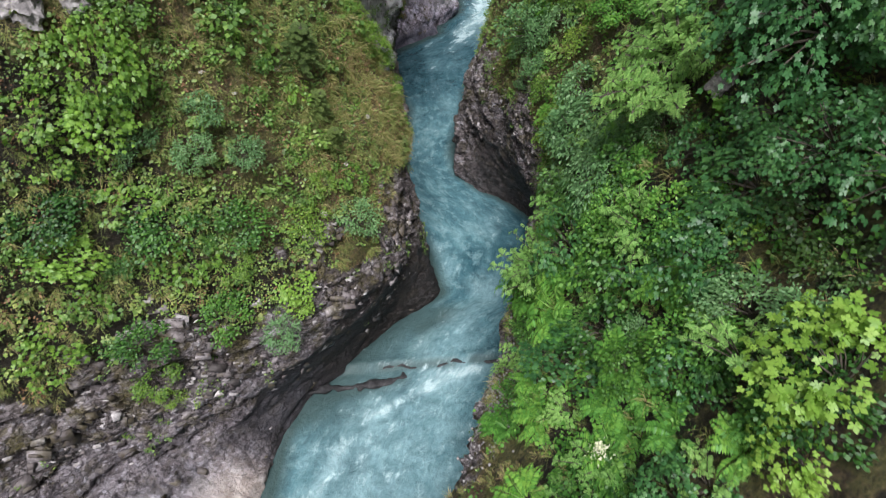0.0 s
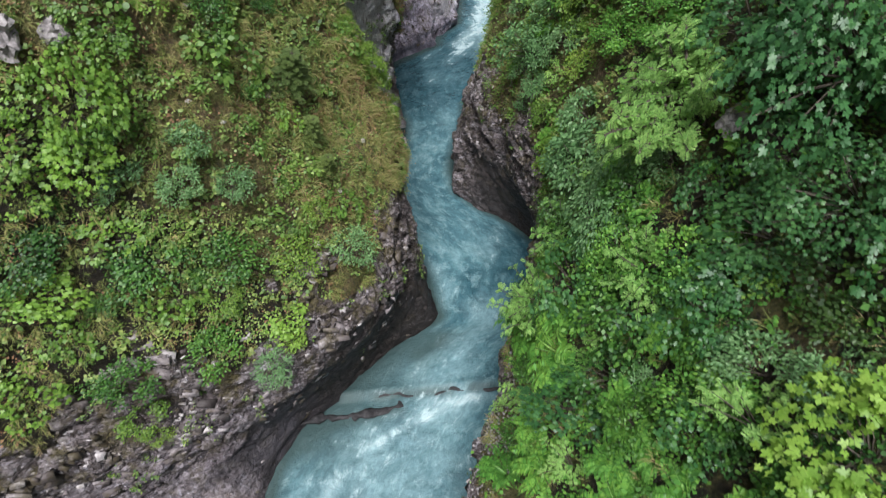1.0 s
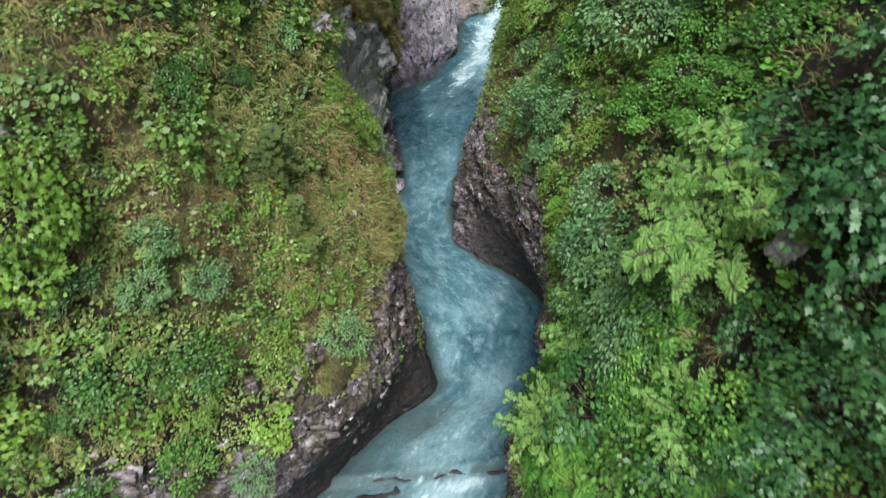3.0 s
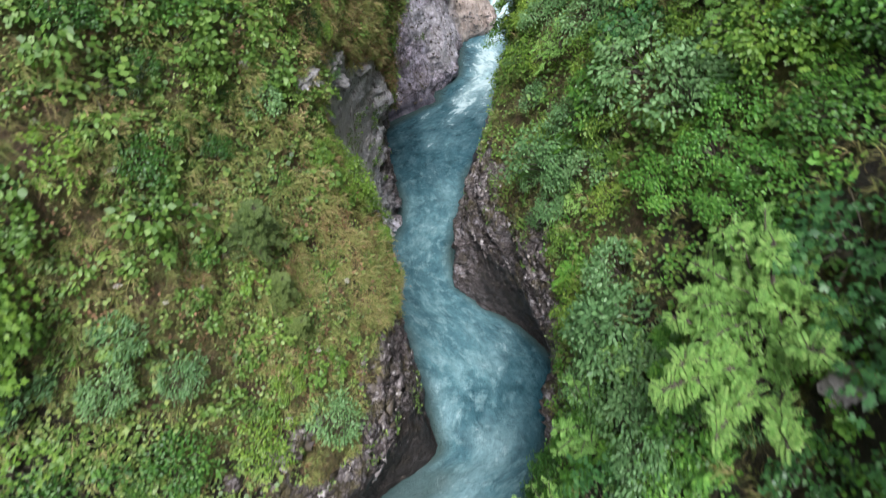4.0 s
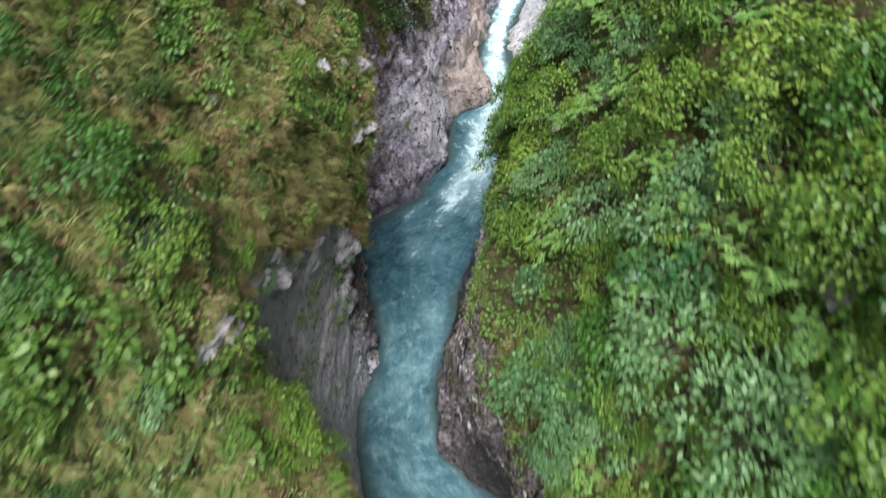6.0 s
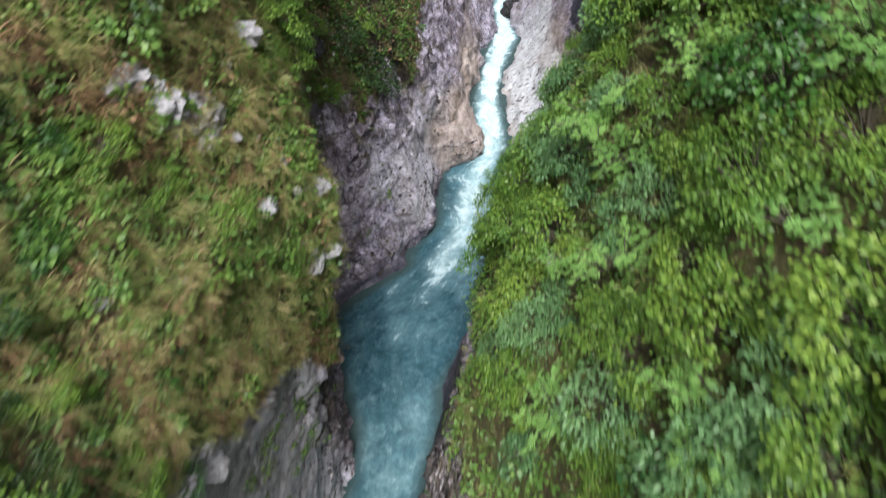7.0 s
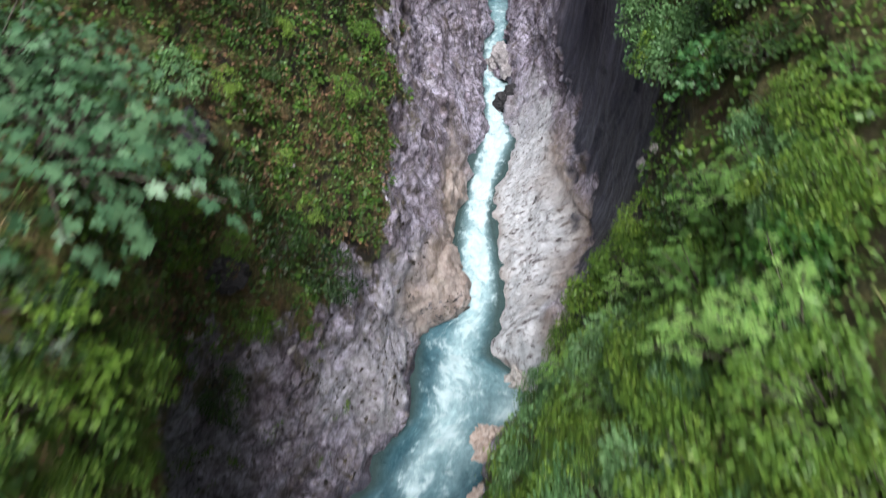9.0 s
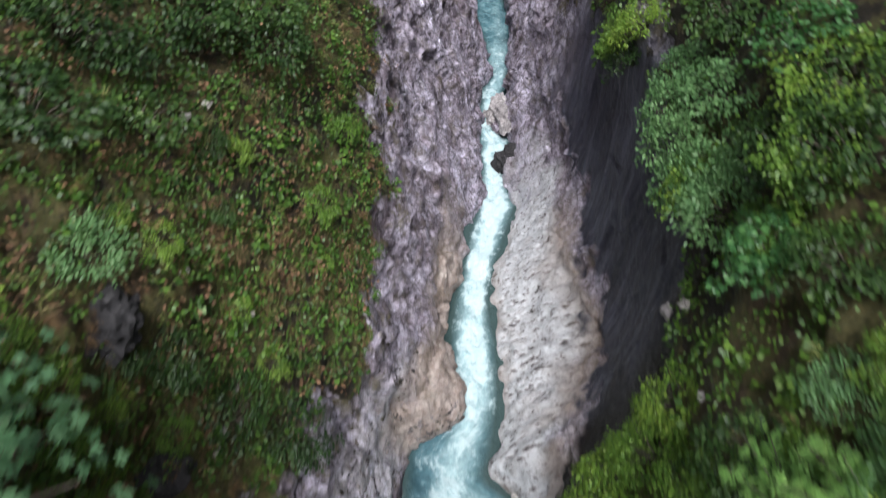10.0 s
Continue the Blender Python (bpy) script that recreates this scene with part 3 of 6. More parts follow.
def wall_x(bank, y, h):
    """Where the bank stands at a place along the gorge and a height over the water."""
    ys = [s[0] for s in bank]
    cols = np.stack([along(y, ys, [s[2][k] for s in bank], 0.7) for k in range(len(HEIGHTS))], -1)
    hc = np.clip(h, 0, 15)
    out = np.zeros(np.broadcast(y, h).shape)
    for shift in (-0.4, 0, 0.4):
        hh = np.clip(hc + shift, 0, 15)
        for k in range(len(HEIGHTS) - 1):
            a, b = HEIGHTS[k], HEIGHTS[k + 1]
            inside = (hh >= a) & ((hh < b) | (k == len(HEIGHTS) - 2))
            f = np.clip((hh - a) / (b - a), 0, 1)
            out += np.where(inside, cols[..., k] * (1 - f) + cols[..., k + 1] * f, 0) / 3
    return out + (shore(bank, y) - cols[..., 0]) * np.exp(-np.maximum(h, 0) / 2.2)


def bare_to(bank, y):
    return along(y, [s[0] for s in bank], [s[1] for s in bank], 0.5)


NEAR = np.concatenate([np.arange(-9.0, 1.0, 0.2), np.arange(1.0, 48.0, 0.092), np.arange(48.0, 73.0, 0.14)])
YS = np.concatenate([[-320, -200, -120, -70, -40, -22, -14, -11], NEAR, [75, 79, 85, 95, 112, 140, 190, 260, 340]])
HS = np.concatenate([[-2.5, -1.6, -0.9], np.arange(-0.4, 10.0, 0.092), np.arange(10.0, 15.01, 0.2)])
BEYOND = [(0.8, 1.1), (2.0, 2.4), (4, 4.2), (8, 7), (16, 12), (32, 20), (70, 34), (150, 55), (300, 85)]


def bank_sheet(bank, name, side, label):
    Y, H = np.meshgrid(YS, HS, indexing="ij")
    X = wall_x(bank, Y, H)
    X[:, :3] += side * np.array([-0.2, -0.1, 0.0]) * -1
    far_x = np.stack([X[:, -1] + side * d for d, _ in BEYOND], 1)
    far_h = np.stack([np.full(len(YS), 15.0 + r) for _, r in BEYOND], 1)
    X, H = np.concatenate([X, far_x], 1), np.concatenate([H, far_h], 1)
    Y = np.repeat(YS[:, None], X.shape[1], 1)
    Z = level(Y) + H
    P = np.stack([X, Y, Z], -1)
    gy, gh = np.gradient(P, axis=0), np.gradient(P, axis=1)
    N = np.cross(gh, gy) * side
    N /= np.linalg.norm(N, axis=-1, keepdims=True) + 1e-9
    N *= np.where((N[..., 0:1] * side) > 0, -1, 1)
    flat = P.reshape(-1, 3)
    ragged = 0.9 * lattice(flat * (0, 0.8, 0.0), 5 + int(side)) + 1.0 * lattice(flat * 1.5, 9) + 0.6 * lattice(flat * 3.6, 10)
    hollow = np.clip((Y - 17.0) / 0.5, 0, 1) * np.clip((24.2 - Y) / 0.8, 0, 1) * (side < 0)
    bare = bare_to(bank, Y) + ragged.reshape(Y.shape) * (1 - 0.75 * hollow)
    soil = np.clip((H - bare) / 1.0 + 0.5, 0, 1)
    warp = flat + 0.12 * np.stack([lattice(flat * 0.9, 61), lattice(flat * 0.9, 62), lattice(flat * 0.9, 63)], 1)
    tilt = warp @ np.array(Matrix.Rotation(radians(28), 3, "Y") @ Matrix.Rotation(radians(22), 3, "X"))
    rough = 0.32 * lattice(flat * 0.55, 1) + 0.17 * facets(tilt * (0.9, 0.7, 1.5), 3) + 0.10 * facets(tilt * (2.0, 1.6, 3.0), 4) + 0.075 * facets(tilt * (4.5, 3.8, 7.0), 6)
    if side < 0:
        # thick tilted beds with undercut feet, broken by steep joints
        bed = (flat[:, 2] + 0.22 * flat[:, 0] - 0.30 * flat[:, 1] + 0.30 * lattice(flat * 0.45, 64) + 0.10 * lattice(flat * 1.4, 65)) / 0.62
        number, within = np.floor(bed), bed - np.floor(bed)
        step = np.clip(within / 0.10, 0, 1) * (1 - 0.45 * within)
        proud = lattice(np.stack([number * 7.3, flat[:, 1] * 0.35, number * 3.1], 1), 66)
        bedded = 0.42 * step + 0.30 * proud - 0.20 + 0.16 * facets(tilt * (0.6, 0.55, 1.0), 67) + 0.10 * facets(tilt * (2.2, 1.8, 3.6), 68) + 0.05 * facets(tilt * (5.0, 4.2, 8.0), 69)
        beds = np.clip((11.8 + 0.8 * lattice(flat * 0.6, 70) - flat[:, 1]) / 1.2, 0, 1)
        rough = rough * (1 - beds) + bedded * beds
    lumps = 0.22 * lattice(flat * 0.7, 21) + 0.10 * lattice(flat * 2.1, 22) + 0.05 * lattice(flat * 5.0, 23)
    rough, lumps = rough.reshape(Y.shape), lumps.reshape(Y.shape)
    if side < 0:
        below_rim = np.clip((bare - 0.9 + 0.4 * lattice(flat * 1.2, 94).reshape(Y.shape) - H) / 0.4, 0, 1)
        pocket = np.clip((Y - 17.3) / 0.6, 0, 1) * np.clip((22.8 - Y) / 0.8, 0, 1) * below_rim
        rough *= 1 - 0.70 * np.clip((Y - 17.6) / 0.5, 0, 1) * np.clip((22.8 - Y) / 0.8, 0, 1) * below_rim
    worn = np.zeros(Y.shape)
    seep_shade = np.zeros(Y.shape)
    wob = 0.5 * lattice(flat * 0.9, 31).reshape(Y.shape)
    rust = np.zeros(Y.shape)
    if side > 0:
        rust = 0.6 * np.clip((Y + wob - 34.2) / 1.2, 0, 1) * np.clip((50 + 2 * wob - Y) / 5, 0, 1) * np.clip((0.5 + 1.0 * wob - H) / 0.6, 0, 1)
        band = np.clip(1 - np.abs(H - 2.9 - wob) / 1.3, 0, 1) * np.clip((Y - 33) / 2, 0, 1) * np.clip((48 - Y) / 4, 0, 1)
        rust = np.maximum(rust, 0.9 * band * np.clip(0.8 + 1.5 * lattice(flat * 1.1, 35).reshape(Y.shape), 0, 1))
        worn = np.clip((Y + wob - 31.6) / 1.2, 0, 1) * np.clip((52 + 2 * wob - Y) / 5, 0, 1) * np.clip((3.2 + wob - H) / 0.7, 0, 1)
        seep_shade = np.clip((Y + wob - 33.6) / 0.8, 0, 1) * np.clip((53 - Y) / 5, 0, 1) * np.clip((H + 1.2 * wob + 0.8 * lattice(flat * 1.6, 33).reshape(Y.shape) + 0.6 * lattice(flat * 4.3, 34).reshape(Y.shape) - 3.2 - 0.16 * np.clip(Y - 39, 0, 12)) / 0.5, 0, 1) * np.clip((12.5 + wob - H) / 1.0, 0, 1)
        seep_shade = seep_shade * (1 - 0.45 * np.clip((H + wob - 8.6) / 0.8, 0, 1) * np.clip((36.2 + wob - Y) / 1.0, 0, 1))
        # wet feet of the undercut wall, darkened further for the overhang's shade
        seep_shade = np.maximum(seep_shade, 0.8 * np.clip((Y - 9.0) / 2, 0, 1) * np.clip((20.2 - Y) / 1.0, 0, 1) * np.clip((2.8 + 0.8 * np.clip((Y - 14) / 1, 0, 1) + wob - H) / 1, 0, 1))
        seep_shade = np.maximum(seep_shade, 0.9 * np.clip((Y - 22.9) / 0.5, 0, 1) * np.clip((28.2 - Y) / 0.8, 0, 1) * np.clip((2.6 + wob - H) / 0.6, 0, 1))
    else:
        rust = np.clip((Y + 0.6 * wob - 36.0) / 0.8, 0, 1) * np.clip((48 - Y) / 4, 0, 1) * np.clip((3.3 + 1.4 * wob - H) / 0.8, 0, 1) * 0.9
        rust = np.maximum(rust, 0.25 * pocket)
        # hollow wall made paler to offset the shade of its overhang
        worn = 0.72 * np.clip((Y + wob - 17.8) / 0.6, 0, 1) * np.clip((23.8 + wob - Y) / 1.0, 0, 1)
        worn = np.maximum(worn, 0.4 * np.clip((Y + 1.5 * wob - 31.5) / 1.5, 0, 1) * np.clip((39 + wob - Y) / 1.5, 0, 1) * np.clip((4.6 + 2 * wob - H) / 1.5, 0, 1) * np.clip((H - 0.6) / 0.6, 0, 1))
        rust = np.maximum(rust, 0.8 * np.clip((8.4 + wob - Y) / 0.8, 0, 1) * np.clip((0.9 + wob - H) / 0.5, 0, 1))
        worn = np.maximum(worn, np.clip((8.0 - Y) / 1.0, 0, 1) * np.clip((1.2 + wob - H) / 0.6, 0, 1) * 0.4 * np.clip((Y - 1) / 3, 0, 1))
        # wet undercut below the corner, with its shade painted into the rock
        seep_shade = np.clip((Y - 7.6) / 1.2, 0, 1) * np.clip((16 + wob - Y) / 1.2, 0, 1) * np.clip((np.interp(Y, [7.6, 9.0, 10.6, 13.0, 14.6], [0.9, 2.0, 3.7, 3.5, 2.4]) + wob - H) / 0.5, 0, 1) * 0.9
        seep_shade = np.maximum(seep_shade, 0.06 * np.clip((Y + wob - 28.3) / 0.8, 0, 1) * np.clip((32.8 + wob - Y) / 0.8, 0, 1) * np.clip((H + 1.2 * wob - 6.6) / 0.8, 0, 1))
        seep_shade = np.maximum(seep_shade, 0.80 * np.clip((Y + wob - 28.5) / 1.0, 0, 1) * np.clip((38 + wob - Y) / 1.0, 0, 1) * np.clip((np.interp(Y, [31, 33], [1.1, 0.7]) + 1.6 * wob - H) / 0.5, 0, 1))
        seep_shade = np.maximum(seep_shade, 0.10 * np.clip((17.5 + wob - Y) / 1.5, 0, 1))
        seep_shade = np.maximum(seep_shade, 0.05 * np.clip((Y + wob - 18) / 0.8, 0, 1) * np.clip((23.5 + wob - Y) / 1.0, 0, 1) * np.clip((9 + wob - H) / 1, 0, 1))
    slant = flat @ np.array(Matrix.Rotation(radians(20), 3, 'X'))
    ribs = 0.34 * ridged(slant * (0.4, 0.55, 0.16), 82) + 0.13 * ridged(slant * (1.1, 1.7, 0.42), 83) + 0.07 * ridged(slant * (2.4, 3.4, 1.0), 84) + 0.035 * ridged(slant * (5.0, 6.5, 2.4), 85)
    ribs = (ribs + 0.20 * facets(slant * (0.45, 0.5, 0.28), 81) + 0.07 * facets(slant * (1.3, 1.5, 0.8), 88)).reshape(Y.shape) - 0.24
    scoops = (0.16 * lattice(flat * (0.9, 2.3, 1.4), 86) + 0.08 * lattice(flat * (2.0, 5.2, 3.0), 87)).reshape(Y.shape)
    rough = rough * (1 - 0.70 * np.clip((Y - 27) / 2, 0, 1)) + ribs * np.clip((Y - 27) / 2, 0, 1)
    amount = rough * (1 - soil) * (1 - 0.6 * worn) * (1 - 0.75 * np.minimum(seep_shade, 1)) + lumps * soil + scoops * worn * (1 - soil) * (Y > 27)
    amount *= np.clip((H + 0.6) / 0.8, 0.25, 1)
    amount[:, -len(BEYOND):] *= 0.5
    P = P + N * amount[..., None]
    flaky = np.clip((27 + 2 * wob - Y) / 3, 0.10, 1) * (1 - 0.8 * np.clip(worn * 3, 0, 1))
    if side > 0:
        flaky = np.maximum(flaky, np.clip((36.6 + 2 * wob - Y) / 1.5, 0, 1) * np.clip((Y - 30) / 2, 0, 1) * np.clip(seep_shade * 2, 0, 1))
    if side < 0:
        flaky = flaky * (1 - 0.9 * pocket) * (1 - 0.25 * beds.reshape(Y.shape) * np.clip((bare - 1.3 - H) / 1.0, 0, 1))
    moss = np.clip((H - 0.2) / 1.0, 0, 1) * np.clip(1 - (bare - H) / 3.2, 0.35, 1) * (1 - worn * 0.8) * (1 - seep_shade * 0.8)
    # where the ground colour is darkened for shade below the growth
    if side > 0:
        ground_shade = 0.58 - 0.32 * np.clip((6.5 - H) / 1.5, 0, 1) * np.clip((10 - Y) / 1, 0, 1) - 0.55 * np.clip((Y - 12.5) / 2, 0, 1) + 0.55 * np.clip((Y - 32) / 2, 0, 1) + 0.3 * lattice(flat * 0.7, 91).reshape(Y.shape)
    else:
        ground_shade = 0.85 * np.clip((11.5 + wob - Y) / 1.5, 0, 1) + np.interp(Y, [24, 30, 31.5, 33, 35], [0.38, 0.36, 0.18, 0.24, 0.46]) * np.clip((Y + 0.8 * (H - 12) + 2 * wob - 26.5) / 2, 0, 1) + 0.2 * lattice(flat * 0.7, 92).reshape(Y.shape)
    ny, nh = Y.shape
    idx = np.arange(ny * nh).reshape(ny, nh)
    quads = np.stack([idx[:-1, :-1], idx[1:, :-1], idx[1:, 1:], idx[:-1, 1:]], -1).reshape(-1, 4)
    if side > 0:
        quads = quads[:, ::-1]
    me = bpy.data.meshes.new(name)
    fill(me, P.reshape(-1, 3), quads)
    for key, arr in (("soil", soil), ("worn", worn), ("seep_shade", np.clip(seep_shade, 0, 1)), ("moss", moss), ("rust", rust), ("flaky", flaky), ("ground_shade", ground_shade)):
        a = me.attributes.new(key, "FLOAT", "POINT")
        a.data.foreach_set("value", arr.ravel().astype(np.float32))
    me.materials.append(ROCK)
    ob = new(name, me)
    tagged(ob, label, "gorge wall", kind="structure")
    return P, N, soil, H


def fill(me, verts, faces):
    """Fills a mesh from an array of places and one of faces with the same number of corners."""
    faces = np.ascontiguousarray(faces)
    k = faces.shape[1]
    me.vertices.add(len(verts))
    me.vertices.foreach_set("co", np.ascontiguousarray(verts, dtype=np.float32).ravel())
    me.loops.add(faces.size)
    me.loops.foreach_set("vertex_index", faces.astype(np.int32).ravel())
    me.polygons.add(len(faces))
    me.polygons.foreach_set("loop_start", np.arange(0, faces.size, k, dtype=np.int32))
    me.update(calc_edges=True)
    me.validate()


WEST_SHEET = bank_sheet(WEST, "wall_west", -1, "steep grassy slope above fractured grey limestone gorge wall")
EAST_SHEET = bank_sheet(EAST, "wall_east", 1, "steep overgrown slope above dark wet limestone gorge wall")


def river():
    ys = np.concatenate([[-320, -200, -100, -50, -25, -10, -3], np.arange(0, 76, 0.085), [80, 90, 110, 150, 220, 340]])
    us = np.linspace(0, 1, 62)
    a, b = shore(WEST, ys) - 0.9, shore(EAST, ys) + 0.9
    Y, U = np.meshgrid(ys, us, indexing="ij")
    X = a[:, None] + (b - a)[:, None] * U
    real_a, real_b = shore(WEST, ys)[:, None], shore(EAST, ys)[:, None]
    inner = np.minimum(X - real_a, real_b - X)
    Z = level(Y) + 0.0
    churn = np.interp(Y, [0, 9.5, 10.4, 12, 13, 20, 26, 30, 31.5, 34, 37, 40, 50, 54, 60, 70], [0.38, 0.35, 0.33, 0.30, 0.25, 0.20, 0.21, 0.24, 0.32, 0.40, 0.44, 0.60, 0.66, 0.58, 0.32, 0.15])
    mid = 1 - np.abs(2 * (X - real_a) / (real_b - real_a) - 1)
    churn = churn * np.clip(0.55 + 0.8 * mid, 0, 1.15)
    spots = np.stack([X, Y, 0 * Y], -1).reshape(-1, 3)
    # the white thread of the rapids, and lesser lines of foam in the pools
    thread = np.interp(Y, [28, 31.1, 32.3, 33.6, 35.7, 37.9, 40.5, 43, 46, 49.8, 57.3, 64.7], [0.3, 0.9, 1.4, 2.0, 2.4, 3.1, 3.35, 3.5, 3.9, 4.83, 5.0, 6.1])
    force = np.interp(Y, [29, 31, 33.5, 35.5, 36.3, 38, 44, 48, 51, 54, 60, 66], [0.0, 0.20, 0.40, 0.32, 0.24, 0.36, 0.38, 0.48, 0.68, 0.42, 0.30, 0.1])
    churn = churn + force * np.exp(-((X - thread) / np.interp(Y, [30, 34, 40, 50], [0.55, 0.68, 0.55, 0.6])) ** 2)
    lip = 11.5 + 0.10 * (X - 0.5)
    churn = churn + 0.30 * np.exp(-((Y - lip + 0.35) / 0.28) ** 2) * np.clip((X + 1.0) / 0.8, 0, 1) * np.clip(0.5 + np.exp(-((X - 0.6) / 0.5) ** 2), 0, 1.2)
    for (x0, y0), (x1, y1), wide, much in (((0.4, 11.1), (-0.4, 10.6), 0.20, 0.26), ((-0.4, 10.6), (-2.2, 9.6), 0.16, 0.20), ((-2.9, 8.6), (-3.4, 7.4), 0.22, 0.24), ((0.2, 14.6), (-0.4, 16.6), 0.38, 0.22), ((0.9, 31.2), (-0.5, 28.2), 0.30, 0.18), ((-0.2, 30.9), (-0.8, 30.3), 0.25, 0.26), ((4.2, 33.9), (4.7, 34.7), 0.70, 0.40)):
        f = np.clip(((X - x0) * (x1 - x0) + (Y - y0) * (y1 - y0)) / ((x1 - x0) ** 2 + (y1 - y0) ** 2), 0, 1)
        away = np.hypot(X - x0 - f * (x1 - x0), Y - y0 - f * (y1 - y0))
        churn = churn + much * np.exp(-(away / wide) ** 2)
    churn = np.clip(churn + np.interp(Y, [12, 14], [0.5, 1.0]) * (0.09 * lattice(spots * (0.9, 0.5, 1), 71).reshape(Y.shape) + 0.13 * lattice(spots * (2.2, 1.3, 1), 72).reshape(Y.shape)), 0, 1.2)
    # standing waves and small falls
    crest = 11.5 + 0.10 * (X - 0.5)
    Z += 0.075 * np.tanh((Y - crest) / 0.07) + 0.05 * np.exp(-((Y - crest - 0.12) / 0.16) ** 2)
    flat = np.stack([X, Y, 0 * Y], -1).reshape(-1, 3)
    waves = 0.5 * lattice(flat * (1.6, 0.9, 1), 51) + 0.35 * lattice(flat * (3.6, 2.2, 1), 52) + 0.25 * ridged(flat * (6.5, 4.0, 1), 53)
    Z += waves.reshape(Y.shape) * (0.03 + 0.13 * churn)
    # dark shores; beside the west corner the overhang's shade is painted in
    depth_shade = np.clip(inner / 0.45, 0, 1) * (1 - 0.85 * np.clip((13.9 - Y) / 0.5, 0, 1) * np.clip((Y - 8.6) / 1.0, 0, 1) * np.clip(1.3 - (X - real_a) / 1.8, 0, 1))
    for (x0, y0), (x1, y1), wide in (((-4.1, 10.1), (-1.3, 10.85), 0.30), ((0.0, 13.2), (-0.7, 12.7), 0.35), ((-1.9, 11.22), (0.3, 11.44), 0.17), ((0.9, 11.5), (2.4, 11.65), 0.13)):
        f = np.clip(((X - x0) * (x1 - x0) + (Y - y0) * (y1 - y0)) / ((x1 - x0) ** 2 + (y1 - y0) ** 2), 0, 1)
        depth_shade = depth_shade * (1 - 0.8 * np.exp(-(np.hypot(X - x0 - f * (x1 - x0), Y - y0 - f * (y1 - y0)) / wide) ** 2))
    # deep, dark turquoise water: below the bulging wall, with its shade painted in, in the upper pool and in the cove
    # beside the rapids
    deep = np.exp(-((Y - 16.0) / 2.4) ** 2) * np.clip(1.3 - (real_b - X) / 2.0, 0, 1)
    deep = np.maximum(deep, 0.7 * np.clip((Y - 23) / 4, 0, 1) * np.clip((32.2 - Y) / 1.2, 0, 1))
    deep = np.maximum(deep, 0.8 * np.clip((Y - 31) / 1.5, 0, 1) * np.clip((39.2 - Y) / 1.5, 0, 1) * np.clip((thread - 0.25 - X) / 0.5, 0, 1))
    P = np.stack([X, Y, Z], -1)
    idx = np.arange(Y.size).reshape(Y.shape)
    quads = np.stack([idx[:-1, :-1], idx[:-1, 1:], idx[1:, 1:], idx[1:, :-1]], -1).reshape(-1, 4)
    me = bpy.data.meshes.new("water")
    fill(me, P.reshape(-1, 3), quads)
    me.polygons.foreach_set("use_smooth", np.ones(len(me.polygons), bool))
    for key, arr in (("churn", churn), ("depth_shade", depth_shade), ("deep", deep)):
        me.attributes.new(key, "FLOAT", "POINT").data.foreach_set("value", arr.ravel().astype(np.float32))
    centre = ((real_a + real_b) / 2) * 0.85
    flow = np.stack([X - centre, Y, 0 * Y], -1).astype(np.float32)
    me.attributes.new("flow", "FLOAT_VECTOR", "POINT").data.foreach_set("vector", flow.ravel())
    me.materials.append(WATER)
    tagged(new("water", me), "turquoise glacial stream with white foam and rapids", "stream", kind="structure")


river()


# ---- plants: leaves and stems ----
rng = np.random.default_rng(7)


def unit(v):
    return v / (np.linalg.norm(v, axis=-1, keepdims=True) + 1e-9)


KITE = (np.array([(0, 0, 0), (0.32, 0.5, 0.06), (0, 1, -0.08), (-0.32, 0.5, 0.06)]), np.array([(0, 1, 2, 3)]))
OVATE = (np.array([(0, 0, 0), (0.36, 0.42, 0.08), (0, 1, -0.12), (-0.36, 0.42, 0.08), (0, 0.5, 0)]), np.array([(0, 1, 2, 4), (0, 4, 2, 3)]))
LANCE = (np.array([(0, 0, 0), (0.15, 0.45, 0.03), (0, 1, -0.08), (-0.15, 0.45, 0.03)]), np.array([(0, 1, 2, 3)]))
WIDE = (KITE[0] * (1.2, 1, 1.3), KITE[1])
STRAW = (np.array([(0, 0, 0), (0.020, 0.55, 0.10), (0, 1, -0.12), (-0.020, 0.55, 0.10)]), np.array([(0, 1, 2, 3)]))
BLADE = (np.array([(-0.022, 0, 0), (0.022, 0, 0), (0.016, 0.6, 0.10), (-0.016, 0.6, 0.10), (0.002, 1, -0.12), (-0.002, 1, -0.12)]), np.array([(0, 1, 2, 3), (3, 2, 4, 5)]))


def palmate():
    """A broad sycamore leaf with five shallow, toothed lobes round the end of the stalk."""
    tips = [(-122, 0.36), (-62, 0.54), (0, 0.66), (62, 0.54), (122, 0.36)]
    pts, faces = [(0, 0.0, 0)], []
    c = np.array((0, 0.22))
    for a, r in tips:
        for da, rr in ((-28, 0.58 * r + 0.05), (0, r), (28, 0.58 * r + 0.05)):
            q = c + rr * np.array((math.sin(radians(a + da)), math.cos(radians(a + da))))
            pts.append((q[0], q[1], -0.22 * rr * rr + (0.05 if da else 0.0)))
        k = len(pts)
        faces.append((0, k - 1, k - 2, k - 3))
    pts[0] = (0, 0.22, 0)
    return np.array(pts), np.array(faces)


def rounded():
    """A round, slightly cupped leaf of a low herb."""
    ring = [(0.46 * math.sin(radians(a)), 0.5 - 0.46 * math.cos(radians(a)), 0.07 * abs(math.sin(radians(a)))) for a in range(0, 360, 45)]
    return np.array([(0, 0.5, -0.03), *ring]), np.array([(0, 1 + k, 2 + k, 1 + (k + 2) % 8) for k in (0, 2, 4, 6)])


PALM = palmate()
ROUND = rounded()


